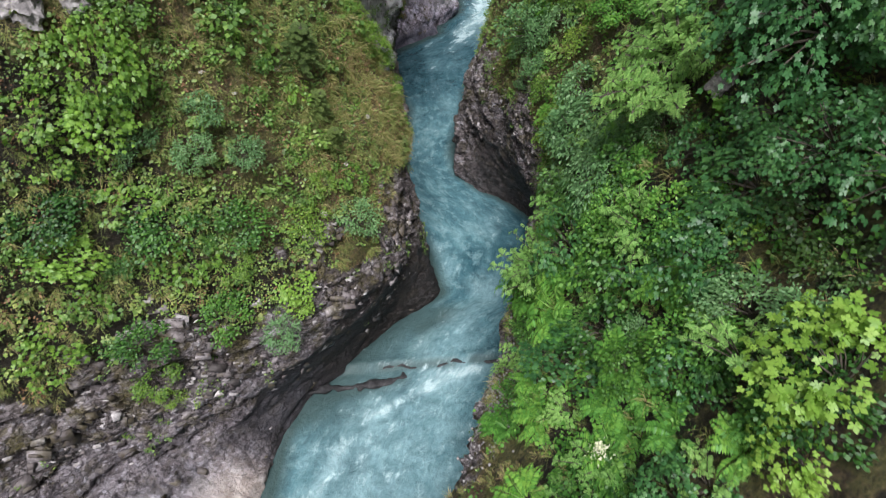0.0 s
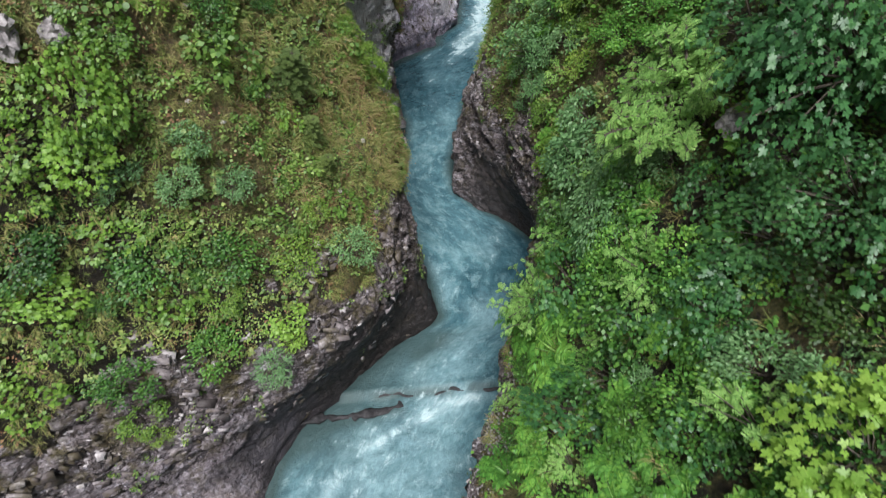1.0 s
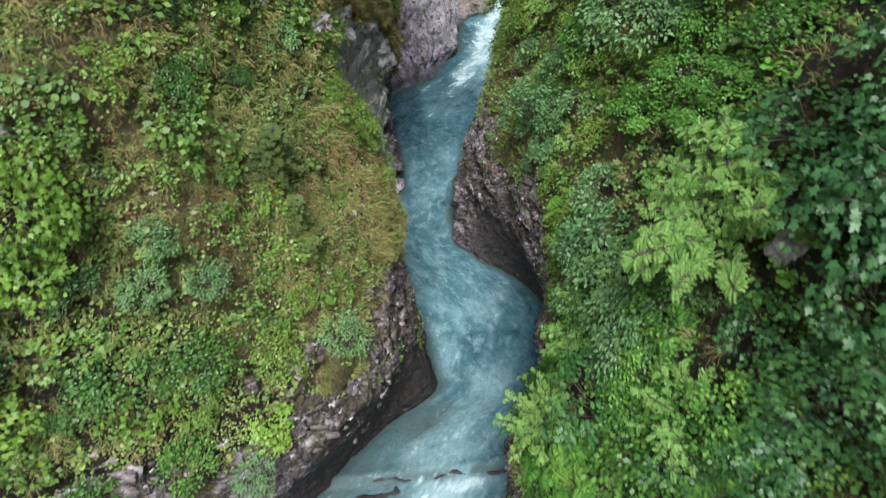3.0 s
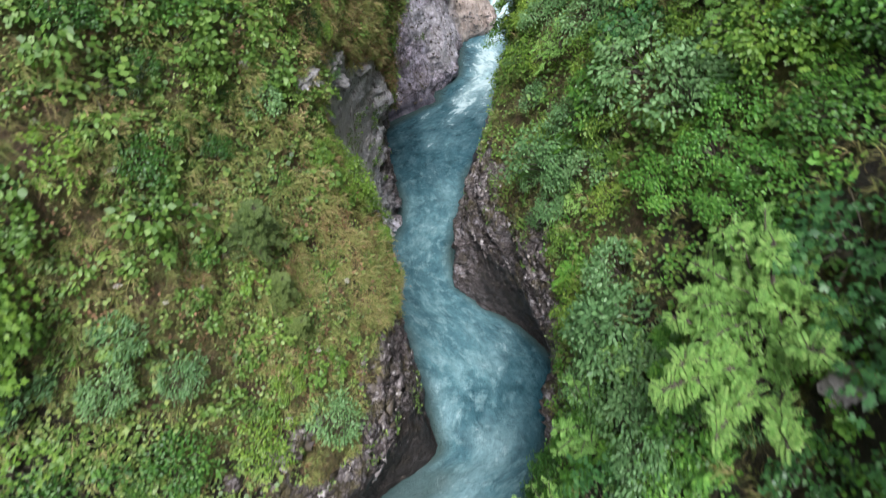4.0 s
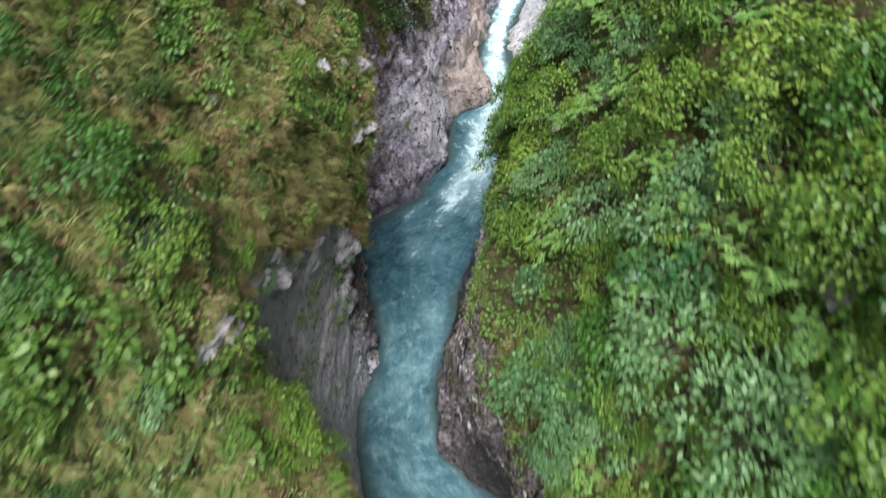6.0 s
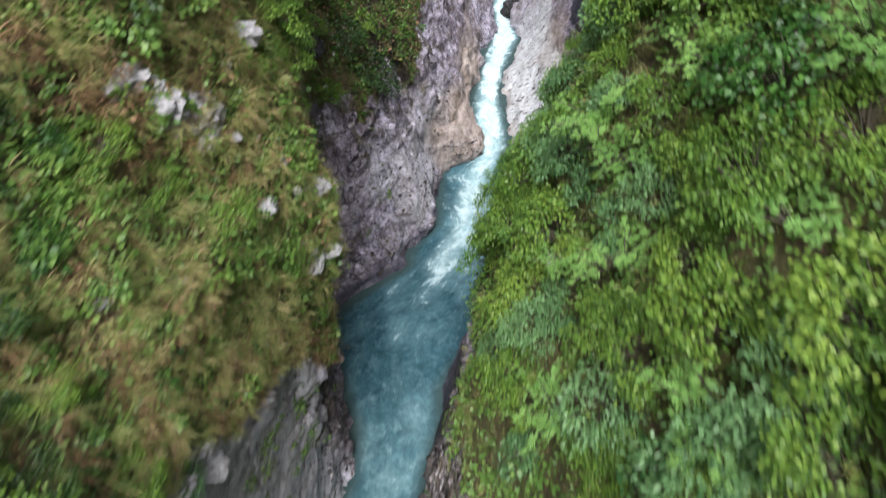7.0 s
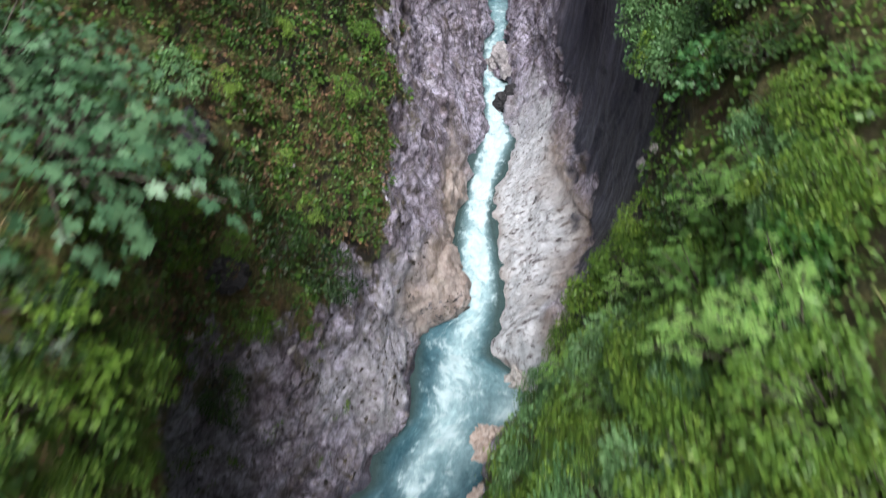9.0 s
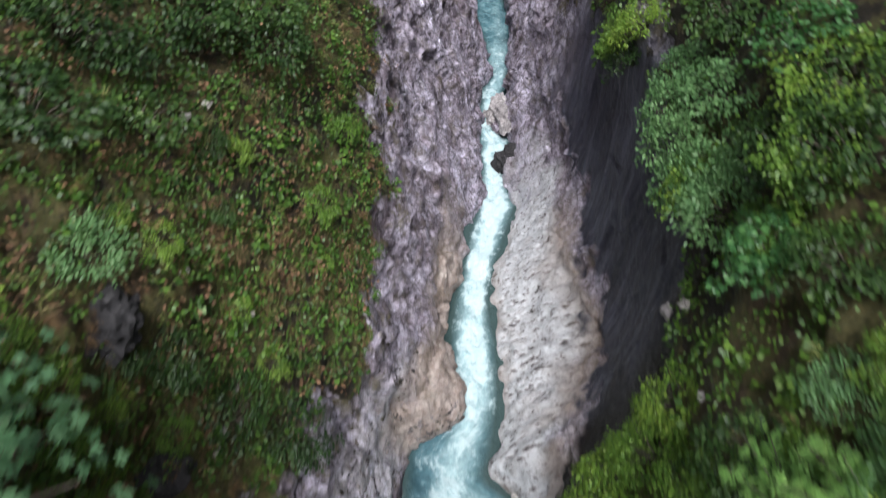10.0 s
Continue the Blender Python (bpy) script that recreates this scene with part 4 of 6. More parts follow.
def leaves(base, tip, up, size, shape):
    """Places and faces of one leaf of that shape for each row: base, the way to its tip, the way its face looks, its length."""
    verts, faces = shape
    d = unit(tip)
    t = unit(np.cross(d, up))
    n = np.cross(t, d)
    v = base[:, None] + size[:, None, None] * (verts[None, :, 0:1] * t[:, None] + verts[None, :, 1:2] * d[:, None] + verts[None, :, 2:3] * n[:, None])
    f = faces[None] + (np.arange(len(base)) * len(verts))[:, None, None]
    return v.reshape(-1, 3), f.reshape(-1, faces.shape[1])


def joined(pieces):
    vs, fs, k = [], [], 0
    for v, f in pieces:
        vs.append(v)
        fs.append(f + k)
        k += len(v)
    return np.concatenate(vs), np.concatenate(fs)


def mesh_of(name, v, f, mat, smooth=False):
    me = bpy.data.meshes.new(name)
    fill(me, v, f)
    if smooth:
        me.polygons.foreach_set("use_smooth", np.ones(len(me.polygons), bool))
    me.materials.append(mat)
    return me


def part(name, v, f, mat, parent, label="", smooth=False):
    ob = new(name, mesh_of(name, v, f, mat, smooth))
    ob.parent = parent
    if label:
        tagged(ob, label)
    return ob


def welded(v, f):
    """Joins corners that lie in one place."""
    key = np.round(v * 2000).astype(np.int64)
    _, first, back = np.unique(key, axis=0, return_index=True, return_inverse=True)
    f = back.reshape(-1)[f]
    ok = np.array([len(set(q)) == len(q) for q in f.tolist()])
    return v[first], f[ok]


def tube(points, r0, r1, sides=5):
    """A tapered, bent stem through the points."""
    points = np.asarray(points, float)
    n = len(points)
    d = unit(np.gradient(points, axis=0))
    side = unit(np.cross(d, (0.31, 0.52, 0.80)))
    other = np.cross(d, side)
    a = np.linspace(0, 2 * math.pi, sides, endpoint=False)
    r = np.linspace(r0, r1, n)[:, None, None]
    ring = points[:, None] + r * (np.cos(a)[None, :, None] * side[:, None] + np.sin(a)[None, :, None] * other[:, None])
    i = np.arange(n * sides).reshape(n, sides)
    j = np.roll(i, -1, 1)
    f = np.stack([i[:-1], j[:-1], j[1:], i[1:]], -1).reshape(-1, 4)
    return ring.reshape(-1, 3), f


def stem_between(a, b, bow, r, k=5):
    s = np.linspace(0, 1, k)[:, None]
    mid = (np.asarray(a) + b) / 2 + bow
    pts = (1 - s) ** 2 * a + 2 * s * (1 - s) * mid + s ** 2 * np.asarray(b)
    v, f = tube(pts, r, r * 0.35, 3)
    if np.abs(a).max() == 0:
        v[:3] = [(0.02, 0, 0), (-0.01, 0.017, 0), (-0.01, -0.017, 0)]
    return v, f


def ball(n):
    return unit(rng.normal(size=(n, 3)))


def broadleaf(name, label, category, mat, shape, boughs, per, size, lean=0.25, flatness=0.55, rise=0.55, bark=BARK, group=""):
    """A shrub or young tree about one metre in radius: stems from one foot, each ending in a spray of leaves."""
    ob = new(name)
    tagged(ob, label, category, group)
    wood, crown = [], []
    for k in range(boughs):
        a = rng.uniform(0, 2 * math.pi)
        out = math.sqrt(rng.uniform(0.02, 1)) * rng.uniform(0.75, 1.1)
        high = rise * (1.25 - 0.75 * out * out) * rng.uniform(0.75, 1.25)
        end = np.array([out * math.cos(a), out * math.sin(a), high + 0.1])
        wood.append(stem_between(np.zeros(3), end, np.array([0, 0, 0.22]) + rng.normal(size=3) * 0.06, 0.014 + 0.006 * rng.random(), 3))
        spray = 0.20 + 0.16 * rng.random()
        off = ball(per) * (spray * np.sqrt(rng.random((per, 1)))) * (1, 1, flatness)
        pos = end + off
        way = unit(off + 0.5 * spray * unit(np.array([math.cos(a), math.sin(a), -lean]))[None] + rng.normal(size=(per, 3)) * 0.08) * (1, 1, 0.6) - np.array([0, 0, lean])
        up = unit(np.array([0, 0, 1.0]) + 0.5 * off / spray + rng.normal(size=(per, 3)) * 0.62)
        crown.append(leaves(pos, way, up, size * rng.uniform(0.65, 1.2, per), shape))
    part("trunk", *welded(*joined(wood)), bark, ob, smooth=True)
    part("crown", *joined(crown), mat, ob)
    return ob


def pinnate(name, label, category, mat, boughs, leaves_per, length, leaflets, group=""):
    """A young tree with feathered leaves along arching stems."""
    ob = new(name)
    tagged(ob, label, category, group)
    wood, crown = [], []
    for k in range(boughs):
        a = rng.uniform(0, 2 * math.pi)
        end = np.array([math.cos(a) * rng.uniform(0.4, 1.0), math.sin(a) * rng.uniform(0.4, 1.0), rng.uniform(0.5, 1.15)])
        wood.append(stem_between(np.zeros(3), end, np.array([0, 0, 0.3]), 0.022, 6))
        for j in range(leaves_per):
            s = rng.uniform(0.45, 1.0)
            foot = end * s + np.array([0, 0, 0.3 * s * (1 - s) * 2])
            b = rng.uniform(0, 2 * math.pi)
            way = unit(np.array([math.cos(b), math.sin(b), rng.uniform(-0.25, 0.35)]) + 0.5 * unit(end))
            reach = length * rng.uniform(0.75, 1.15)
            u = np.linspace(0.22, 1, leaflets)[:, None]
            spine = foot + way * reach * u + np.array([0, 0, -0.30 * reach]) * u * u
            across = unit(np.cross(way, (0, 0, 1.0)))
            tip_l = across * 0.85 + way * 0.55
            tip_r = -across * 0.85 + way * 0.55
            up = np.array([0, 0, 1.0]) + rng.normal(size=3) * 0.25
            sz = reach * 0.34 * (1.05 - 0.45 * np.abs(u[:, 0] - 0.5))
            for tipway in (tip_l, tip_r):
                crown.append(leaves(spine, np.repeat(tipway[None], leaflets, 0) - np.array([0, 0, 0.15]), np.repeat(up[None], leaflets, 0), sz, (KITE[0] * (0.75, 1, 1), KITE[1])))
            if leaves_per > 20:
                wood.append(tube([foot, spine[-1]], 0.006, 0.002, 3))
    part("trunk", *joined(wood), BARK, ob, smooth=True)
    part("crown", *joined(crown), mat, ob)
    return ob


def fern(name, label, group=""):
    ob = new(name)
    tagged(ob, label, "fern", group)
    crown = []
    for k in range(20):
        a = k * 2.4 + rng.uniform(-0.3, 0.3)
        reach, high = rng.uniform(0.65, 1.1), rng.uniform(0.30, 0.85)
        u = np.linspace(0.10, 1, 24)[:, None]
        d = np.array([math.cos(a), math.sin(a), 0])
        spine = d * reach * u + np.array([0, 0, high]) * np.sin(u * 2.3) * 0.9
        across = np.array([-d[1], d[0], 0])
        sz = 0.19 * np.sin(np.clip(u[:, 0] * 0.90 + 0.14, 0, 1) * math.pi) + 0.02
        for s in (1, -1):
            way = across * s + d * 0.45 + np.array([0, 0, -0.12])
            crown.append(leaves(spine, np.repeat(way[None], 24, 0) + rng.normal(size=(24, 3)) * 0.08, np.array([0, 0, 1.0]) + rng.normal(size=(24, 3)) * 0.25, sz, (LANCE[0] * (1.05, 1, 1), LANCE[1])))
        crown.append(leaves(spine[:1] * 0, spine[8:9] * 2, np.array([[0, 0, 1.0]]), np.array([reach]), (BLADE[0][:, :] * (0.5, 1, 1), BLADE[1])))
    part("crown", *joined(crown), FERN, ob)
    return ob


def spruce(name, label):
    """A young spruce: a straight stem and whorls of drooping boughs, each with side twigs set with needles."""
    ob = new(name)
    tagged(ob, label, "spruce")
    wood, crown = [tube([(0, 0, 0), (0.01, 0, 1.2), (0, 0.01, 2.4)], 0.045, 0.008, 6)], []
    for tier in range(8):
        z = 0.15 + 2.2 * tier / 8
        reach = 1.2 * (1 - z / 2.5) ** 0.85 + 0.08
        for k in range(7):
            a = k * 2 * math.pi / 7 + tier * 0.7 + rng.uniform(-0.25, 0.25)
            d = np.array([math.cos(a), math.sin(a), 0.10 - 0.18 * (1 - tier / 8)])
            root = np.array([0, 0, z])
            end = root + d * reach * rng.uniform(0.75, 1.12)
            wood.append(stem_between(root, end, np.array([0, 0, 0.05]), 0.010, 3))
            across = np.array([-d[1], d[0], 0])
            for u in np.arange(0.2, 1.01, 0.085):
                foot = root + (end - root) * u + np.array([0, 0, 0.10 * u * (1 - u)])
                for side in ((-1, 1) if u < 0.97 else (0,)):
                    way = unit(d * 0.8 + across * side * 0.8 + rng.normal(size=3) * 0.10 + np.array([0, 0, -0.06]))
                    long = (0.36 * reach * (1.05 - u) + 0.07) * rng.uniform(0.8, 1.2)
                    n = int(6 + 42 * long)
                    v = np.linspace(0.05, 1, n)[:, None]
                    spot = foot + way * long * v
                    flank = np.cross(way, (0, 0, 1.0)) * np.where(np.arange(n) % 2 == 0, 1, -1)[:, None]
                    crown.append(leaves(spot, way * 0.8 + flank * 0.75 + np.array([0, 0, 0.18]) + rng.normal(size=(n, 3)) * 0.12, np.array([0, 0, 1.0]) + rng.normal(size=(n, 3)) * 0.3, rng.uniform(0.05, 0.085, n), (LANCE[0] * (1.15, 1, 1), LANCE[1])))
    part("trunk", *joined(wood), BARK, ob, smooth=True)
    part("crown", *joined(crown), NEEDLE, ob)
    return ob


def plume(name, label):
    """A tall herb with a feathery cream flower head."""
    ob = new(name)
    tagged(ob, label, "flower")
    n = 240
    u = rng.random(n)
    pos = np.stack([rng.normal(size=n) * 0.10 * (1.1 - u), rng.normal(size=n) * 0.10 * (1.1 - u), 0.75 + 0.38 * u], 1)
    v, f = leaves(pos, ball(n) + (0, 0, 0.8), ball(n), rng.uniform(0.03, 0.06, n), KITE)
    tagged(part("flower_head", v, f, PLUME, ob, "cream feathery flower head"), "cream feathery flower head", kind="stuff")
    part("stalk", *tube([(0, 0, 0), (0.03, 0, 0.4), (0, 0, 0.85)], 0.010, 0.005, 4), FERN, ob)
    n = 36
    v, f = leaves(np.stack([rng.normal(size=n) * 0.06, rng.normal(size=n) * 0.06, rng.uniform(0.1, 0.6, n)], 1), ball(n) * (1, 1, 0.3), np.array([0, 0, 1.0]) + ball(n) * 0.3, rng.uniform(0.08, 0.16, n), OVATE)
    part("foliage", v, f, FERN, ob)
    return ob


# the plants that are copied: each kind in a few shapes
KINDS = {}


def kind(key, makers):
    KINDS[key] = makers


kind("maple", [broadleaf("maple_sapling", "young sycamore maple with bright yellow-green lobed leaves", "maple", MAPLE, PALM, 21, 13, 0.172, 0.15, 0.30, 0.6, group="maples on the slopes") for _ in range(3)])
kind("dark_maple", [broadleaf("maple_sapling", "sycamore maple with broad deep green lobed leaves", "maple", DARK_MAPLE, PALM, 24, 26, 0.125, 0.2, 0.22, 0.6, group="maples on the slopes") for _ in range(3)])
kind("dark_tree", [broadleaf("maple_tree", "sycamore maple tree with broad deep green lobed leaves", "maple", DARK_MAPLE, PALM, 52, 30, 0.078, 0.2, 0.22, 0.6, group="maples on the slopes") for _ in range(2)])
kind("tree", [broadleaf("maple_tree", "leafy sycamore maple with mid green lobed leaves", "maple", MAPLE, PALM, 40, 20, 0.125, 0.2, 0.35, 0.6, group="maples on the slopes") for _ in range(2)])
kind("lime", [broadleaf("maple_sapling", "young maple with lime-green fresh leaves", "maple", LIME, PALM, 24, 18, 0.15, 0.15, 0.35, 0.6, group="maples on the slopes")])
kind("pale_tree", [broadleaf("maple_tree", "maple bough with pale blue-green lobed leaves", "maple", PALE_LEAF, PALM, 44, 13, 0.098, 0.3, 0.25, 0.45, group="maples on the slopes")])
kind("willow", [broadleaf("willow_shrub", "willow shrub with narrow grey-green leaves", "willow", WILLOW, (LANCE[0] * (1.7, 1, 1), LANCE[1]), 30, 42, 0.118, 0.1, 0.8, 0.65, group="willow shrubs") for _ in range(3)])
kind("hazel", [broadleaf("hazel_bush", "bushy hazel with soft mid-green oval leaves", "bush", HAZEL, WIDE, 30, 40, 0.100, 0.2, 0.6, 0.6, group="bushes on the slopes") for _ in range(3)])
kind("bright", [broadleaf("green_bush", "leafy bush with fresh bright green foliage", "bush", FERN, WIDE, 30, 46, 0.088, 0.15, 0.6, 0.6, group="bushes on the slopes") for _ in range(3)])
kind("meadow", [broadleaf("green_bush", "leafy low bush with fresh yellowish green foliage", "bush", MEADOW, WIDE, 30, 46, 0.088, 0.15, 0.6, 0.6, group="bushes on the slopes") for _ in range(2)])
kind("shade", [broadleaf("shade_bush", "dense deep green bush, its leaves darkened for the slope's shade", "bush", SHADE_BUSH, WIDE, 28, 34, 0.105, 0.2, 0.6, 0.6, group="bushes on the slopes") for _ in range(2)])
kind("ash", [pinnate("ash_sapling", "young ash tree with light green feathered leaves", "ash", ASH_LEAF, 16, 16, 0.17, 6, group="ash saplings") for _ in range(2)])
kind("tall_ash", [pinnate("ash_sapling", "tall young ash tree with bright light green feathered leaves", "ash", ASH_LEAF, 22, 38, 0.13, 6, group="ash saplings") for _ in range(2)])
kind("fern", [fern("fern", "lush bright green fern with arching fronds", "ferns on the bank") for _ in range(3)])
kind("butterbur", [broadleaf("broad_leaved_herb", "clump of round-leaved fresh green mountain herb", "herb", CLUMP, ROUND, 13, 7, 0.26, 0.05, 0.30, 0.42, group="herb clumps on the slope") for _ in range(3)])
kind("herb", [broadleaf("leafy_herb", "leafy low herb with pointed mid-green leaves", "herb", CLUMP, WIDE, 18, 14, 0.20, 0.15, 0.5, 0.5, group="herb clumps on the slope") for _ in range(3)])
kind("plume", [plume("goatsbeard", "tall herb with a cream feathery flower head")])
kind("spruce", [spruce("young_spruce", "young spruce with yellowish green needles on the grassy slope")])
USED = set()


def ground_at(bank, y, h):
    """The place and the outward way of a bank's surface."""
    P, N, soil, H = WEST_SHEET if bank is WEST else EAST_SHEET
    i = int(np.argmin(np.abs(YS - y)))
    j = int(np.argmin(np.abs(H[i] - h)))
    return P[i, j], N[i, j]


def plant(key, bank, y, h, size, out=0.0, lean=0.35, which=None, turn=None):
    """Sets one plant on a bank, at a place along the gorge and a height over the water."""
    key = "meadow" if key == "bright" and (bank is WEST or y > 14) else key
    p, n = ground_at(bank, y, h)
    pick = KINDS[key][int(rng.integers(len(KINDS[key]))) if which is None else which]
    up = Vector((0, 0, 1)).lerp(Vector(n), lean).normalized()
    spin = Matrix.Rotation(rng.uniform(0, 6.28) if turn is None else turn, 4, "Z")
    m = Matrix.Translation(Vector(p) - 0.06 * Vector(n) + out * Vector(n)) @ up.to_track_quat("Z", "Y").to_matrix().to_4x4() @ spin @ Matrix.Diagonal((size * rng.uniform(0.75, 1.3), size * rng.uniform(0.75, 1.3), size * rng.uniform(0.75, 1.15), 1))
    if pick not in USED:
        USED.add(pick)
        pick.matrix_basis = m
        return pick
    made = copy_thing(pick, Matrix.Identity(4))
    made.matrix_basis = m
    return made


# plants that stand out, west bank
plant("tree", WEST, 10.9, 10.4, 1.0, lean=0.5)
plant("lime", WEST, 10.5, 9.4, 0.61, lean=0.5)
plant("maple", WEST, 9.7, 9.2, 0.62, lean=0.5)
plant("lime", WEST, 9.0, 7.2, 0.72, lean=0.5)
plant("willow", WEST, 11.0, 8.3, 0.60, lean=0.5)
plant("willow", WEST, 10.6, 8.8, 0.48, lean=0.5)
plant("willow", WEST, 11.6, 8.0, 0.42, lean=0.5)
plant("willow", WEST, 11.5, 9.0, 0.50, lean=0.5)
plant("willow", WEST, 12.1, 5.2, 0.71, lean=0.5)
plant("lime", WEST, 10.3, 4.8, 0.50, lean=0.5)
plant("lime", WEST, 10.1, 4.3, 0.35, lean=0.5)
plant("maple", WEST, 8.0, 5.4, 0.65, lean=0.5)
plant("bright", WEST, 8.4, 3.8, 0.60, lean=0.5)
plant("bright", WEST, 8.3, 3.3, 0.37, lean=0.5)
plant("maple", WEST, 9.8, 6.3, 0.59, lean=0.5)
plant("herb", WEST, 11.6, 6.9, 0.48, lean=0.5)
plant("bright", WEST, 11.3, 5.9, 0.68, lean=0.5)
plant("herb", WEST, 13.0, 10.2, 0.64, lean=0.5)
plant("maple", WEST, 11.8, 11.1, 0.55, lean=0.5)
plant("hazel", WEST, 13.1, 9.3, 0.36, lean=0.5)
plant("herb", WEST, 12.5, 9.9, 0.40, lean=0.5)
plant("maple", WEST, 9.9, 7.9, 0.55, lean=0.5)
plant("hazel", WEST, 10.0, 7.1, 0.70, lean=0.5)
plant("maple", WEST, 8.7, 6.1, 0.62, lean=0.5)
plant("hazel", WEST, 8.7, 4.9, 0.66, lean=0.5)
plant("hazel", WEST, 9.5, 4.8, 0.66, lean=0.5)
plant("maple", WEST, 10.0, 10.1, 0.65, lean=0.5)
plant("hazel", WEST, 9.2, 8.2, 0.62, lean=0.5)
plant("hazel", WEST, 10.7, 6.5, 0.59, lean=0.5)
plant("bright", WEST, 10.1, 5.9, 0.54, lean=0.5)
plant("willow", WEST, 9.7, 4.0, 0.38, lean=0.5)
plant("bright", WEST, 12.3, 6.4, 0.44, lean=0.5)
plant("hazel", WEST, 15.9, 12.6, 0.42, lean=0.5)
plant("herb", WEST, 15.7, 11.9, 0.78, lean=0.5)
plant("herb", WEST, 14.9, 12.1, 0.58, lean=0.5)
plant("hazel", WEST, 14.3, 12.2, 0.32, lean=0.5)
plant("bright", WEST, 14.8, 11.6, 0.38, lean=0.5)
plant("hazel", WEST, 13.4, 11.1, 0.46, lean=0.5)
plant("hazel", WEST, 14.4, 10.5, 0.31, lean=0.5)
plant("maple", WEST, 13.0, 10.2, 0.42, lean=0.5)
plant("lime", WEST, 12.5, 11.3, 0.35, lean=0.5)
plant("herb", WEST, 13.6, 12.2, 0.62, lean=0.5)
plant("herb", WEST, 13.8, 12.9, 0.62, lean=0.5)
plant("willow", WEST, 15.5, 10.5, 0.41, lean=0.5)
plant("bright", WEST, 16.7, 7.8, 0.66, lean=0.5)
plant("bright", WEST, 16.0, 9.1, 0.40, lean=0.5)
plant("willow", WEST, 18.8, 9.4, 0.34, lean=0.5)
plant("hazel", WEST, 15.1, 11.1, 0.28, lean=0.5)
plant("herb", WEST, 16.3, 11.1, 0.55, lean=0.5)
plant("bright", WEST, 17.1, 12.2, 0.57, lean=0.5)
plant("herb", WEST, 14.9, 13.0, 0.65, lean=0.5)
plant("bright", WEST, 25.6, 12.5, 0.56, lean=0.5)
plant("lime", WEST, 23.6, 15.1, 0.39, lean=0.5)
plant("maple", WEST, 25.1, 14.3, 0.38, lean=0.5)
plant("herb", WEST, 25.9, 13.2, 0.51, lean=0.5)
plant("bright", WEST, 21.8, 11.8, 0.42, lean=0.5)
plant("shade", WEST, 34.2, 6.6, 0.83, lean=0.5)
plant("shade", WEST, 33.7, 8.1, 0.94, lean=0.5)
plant("bright", WEST, 23.9, 12.9, 0.30, lean=0.5)
plant("bright", WEST, 22.6, 10.1, 0.33, lean=0.5)
plant("herb", WEST, 23.4, 14.5, 0.47, lean=0.5)
plant("herb", WEST, 22.4, 14.6, 0.43, lean=0.5)
plant("bright", WEST, 31.9, 7.3, 0.52, lean=0.5)
plant("shade", WEST, 30.6, 6.6, 0.66, lean=0.5)
for y, h, size in ((31.4, 10.2, 0.40), (31.8, 11.0, 0.45), (32.2, 11.7, 0.40), (31.9, 9.6, 0.35), (32.6, 10.5, 0.40), (31.5, 12.3, 0.45), (32.8, 9.0, 0.35), (32.3, 12.8, 0.45)):
    plant("bright", WEST, y, h, size, lean=0.6)
plant("bright", WEST, 21.2, 12.7, 0.39, lean=0.5)
plant("bright", WEST, 41.3, 9.4, 0.55, lean=0.5)
plant("bright", WEST, 37.9, 11.4, 0.44, lean=0.5)
plant("bright", WEST, 38.7, 9.1, 0.50, lean=0.5)
plant("bright", WEST, 35.0, 11.6, 0.43, lean=0.5)
plant("willow", WEST, 34.1, 12.3, 0.64, lean=0.5)
plant("bright", WEST, 35.4, 9.4, 0.38, lean=0.5)
plant("shade", WEST, 40.9, 11.9, 0.89, lean=0.5)
plant("shade", WEST, 39.8, 13.0, 0.95, lean=0.5)
plant("shade", WEST, 37.1, 14.3, 1.02, lean=0.5)
plant("bright", WEST, 34.9, 12.4, 0.37, lean=0.5)
plant("shade", WEST, 33.8, 10.1, 0.59, lean=0.5)
plant("bright", WEST, 35.0, 8.1, 0.40, lean=0.5)
plant("bright", WEST, 31.4, 11.2, 0.52, lean=0.5)
plant("bright", WEST, 17.0, 8.0, 0.5)
for y, h, size in ((16.8, 5.6, 0.40), (17.1, 6.3, 0.50), (17.2, 7.0, 0.55), (17.3, 7.7, 0.55), (17.2, 8.5, 0.45), (16.4, 6.4, 0.35), (16.6, 7.2, 0.40), (16.9, 9.0, 0.40)):
    plant("bright", WEST, y, h, size)
plant("bright", WEST, 16.8, 7.2, 0.5)
plant("spruce", WEST, 13.9, 8.9, 0.52, lean=0.3)
plant("spruce", WEST, 13.5, 7.7, 0.40, lean=0.4)
plant("spruce", WEST, 13.1, 6.9, 0.34, lean=0.4)
plant("hazel", WEST, 15.0, 12.6, 0.6)
plant("hazel", WEST, 15.9, 13.0, 0.6)
plant("hazel", WEST, 14.0, 13.0, 0.48)
plant("hazel", WEST, 17.2, 13.2, 0.6)
plant("pale_tree", WEST, 28.4, 14.8, 2.0, lean=0.4)
plant("pale_tree", WEST, 29.6, 14.9, 1.5, lean=0.4)
plant("bright", WEST, 25.5, 14.4, 0.6)
plant("bright", WEST, 25.2, 13.1, 0.6)
plant("bright", WEST, 25.1, 12.2, 0.5)
plant("lime", WEST, 26.3, 13.6, 0.6)
plant("bright", WEST, 26.9, 12.7, 0.6)
plant("bright", WEST, 27.4, 11.9, 0.5)
plant("lime", WEST, 26.7, 14.4, 0.6)
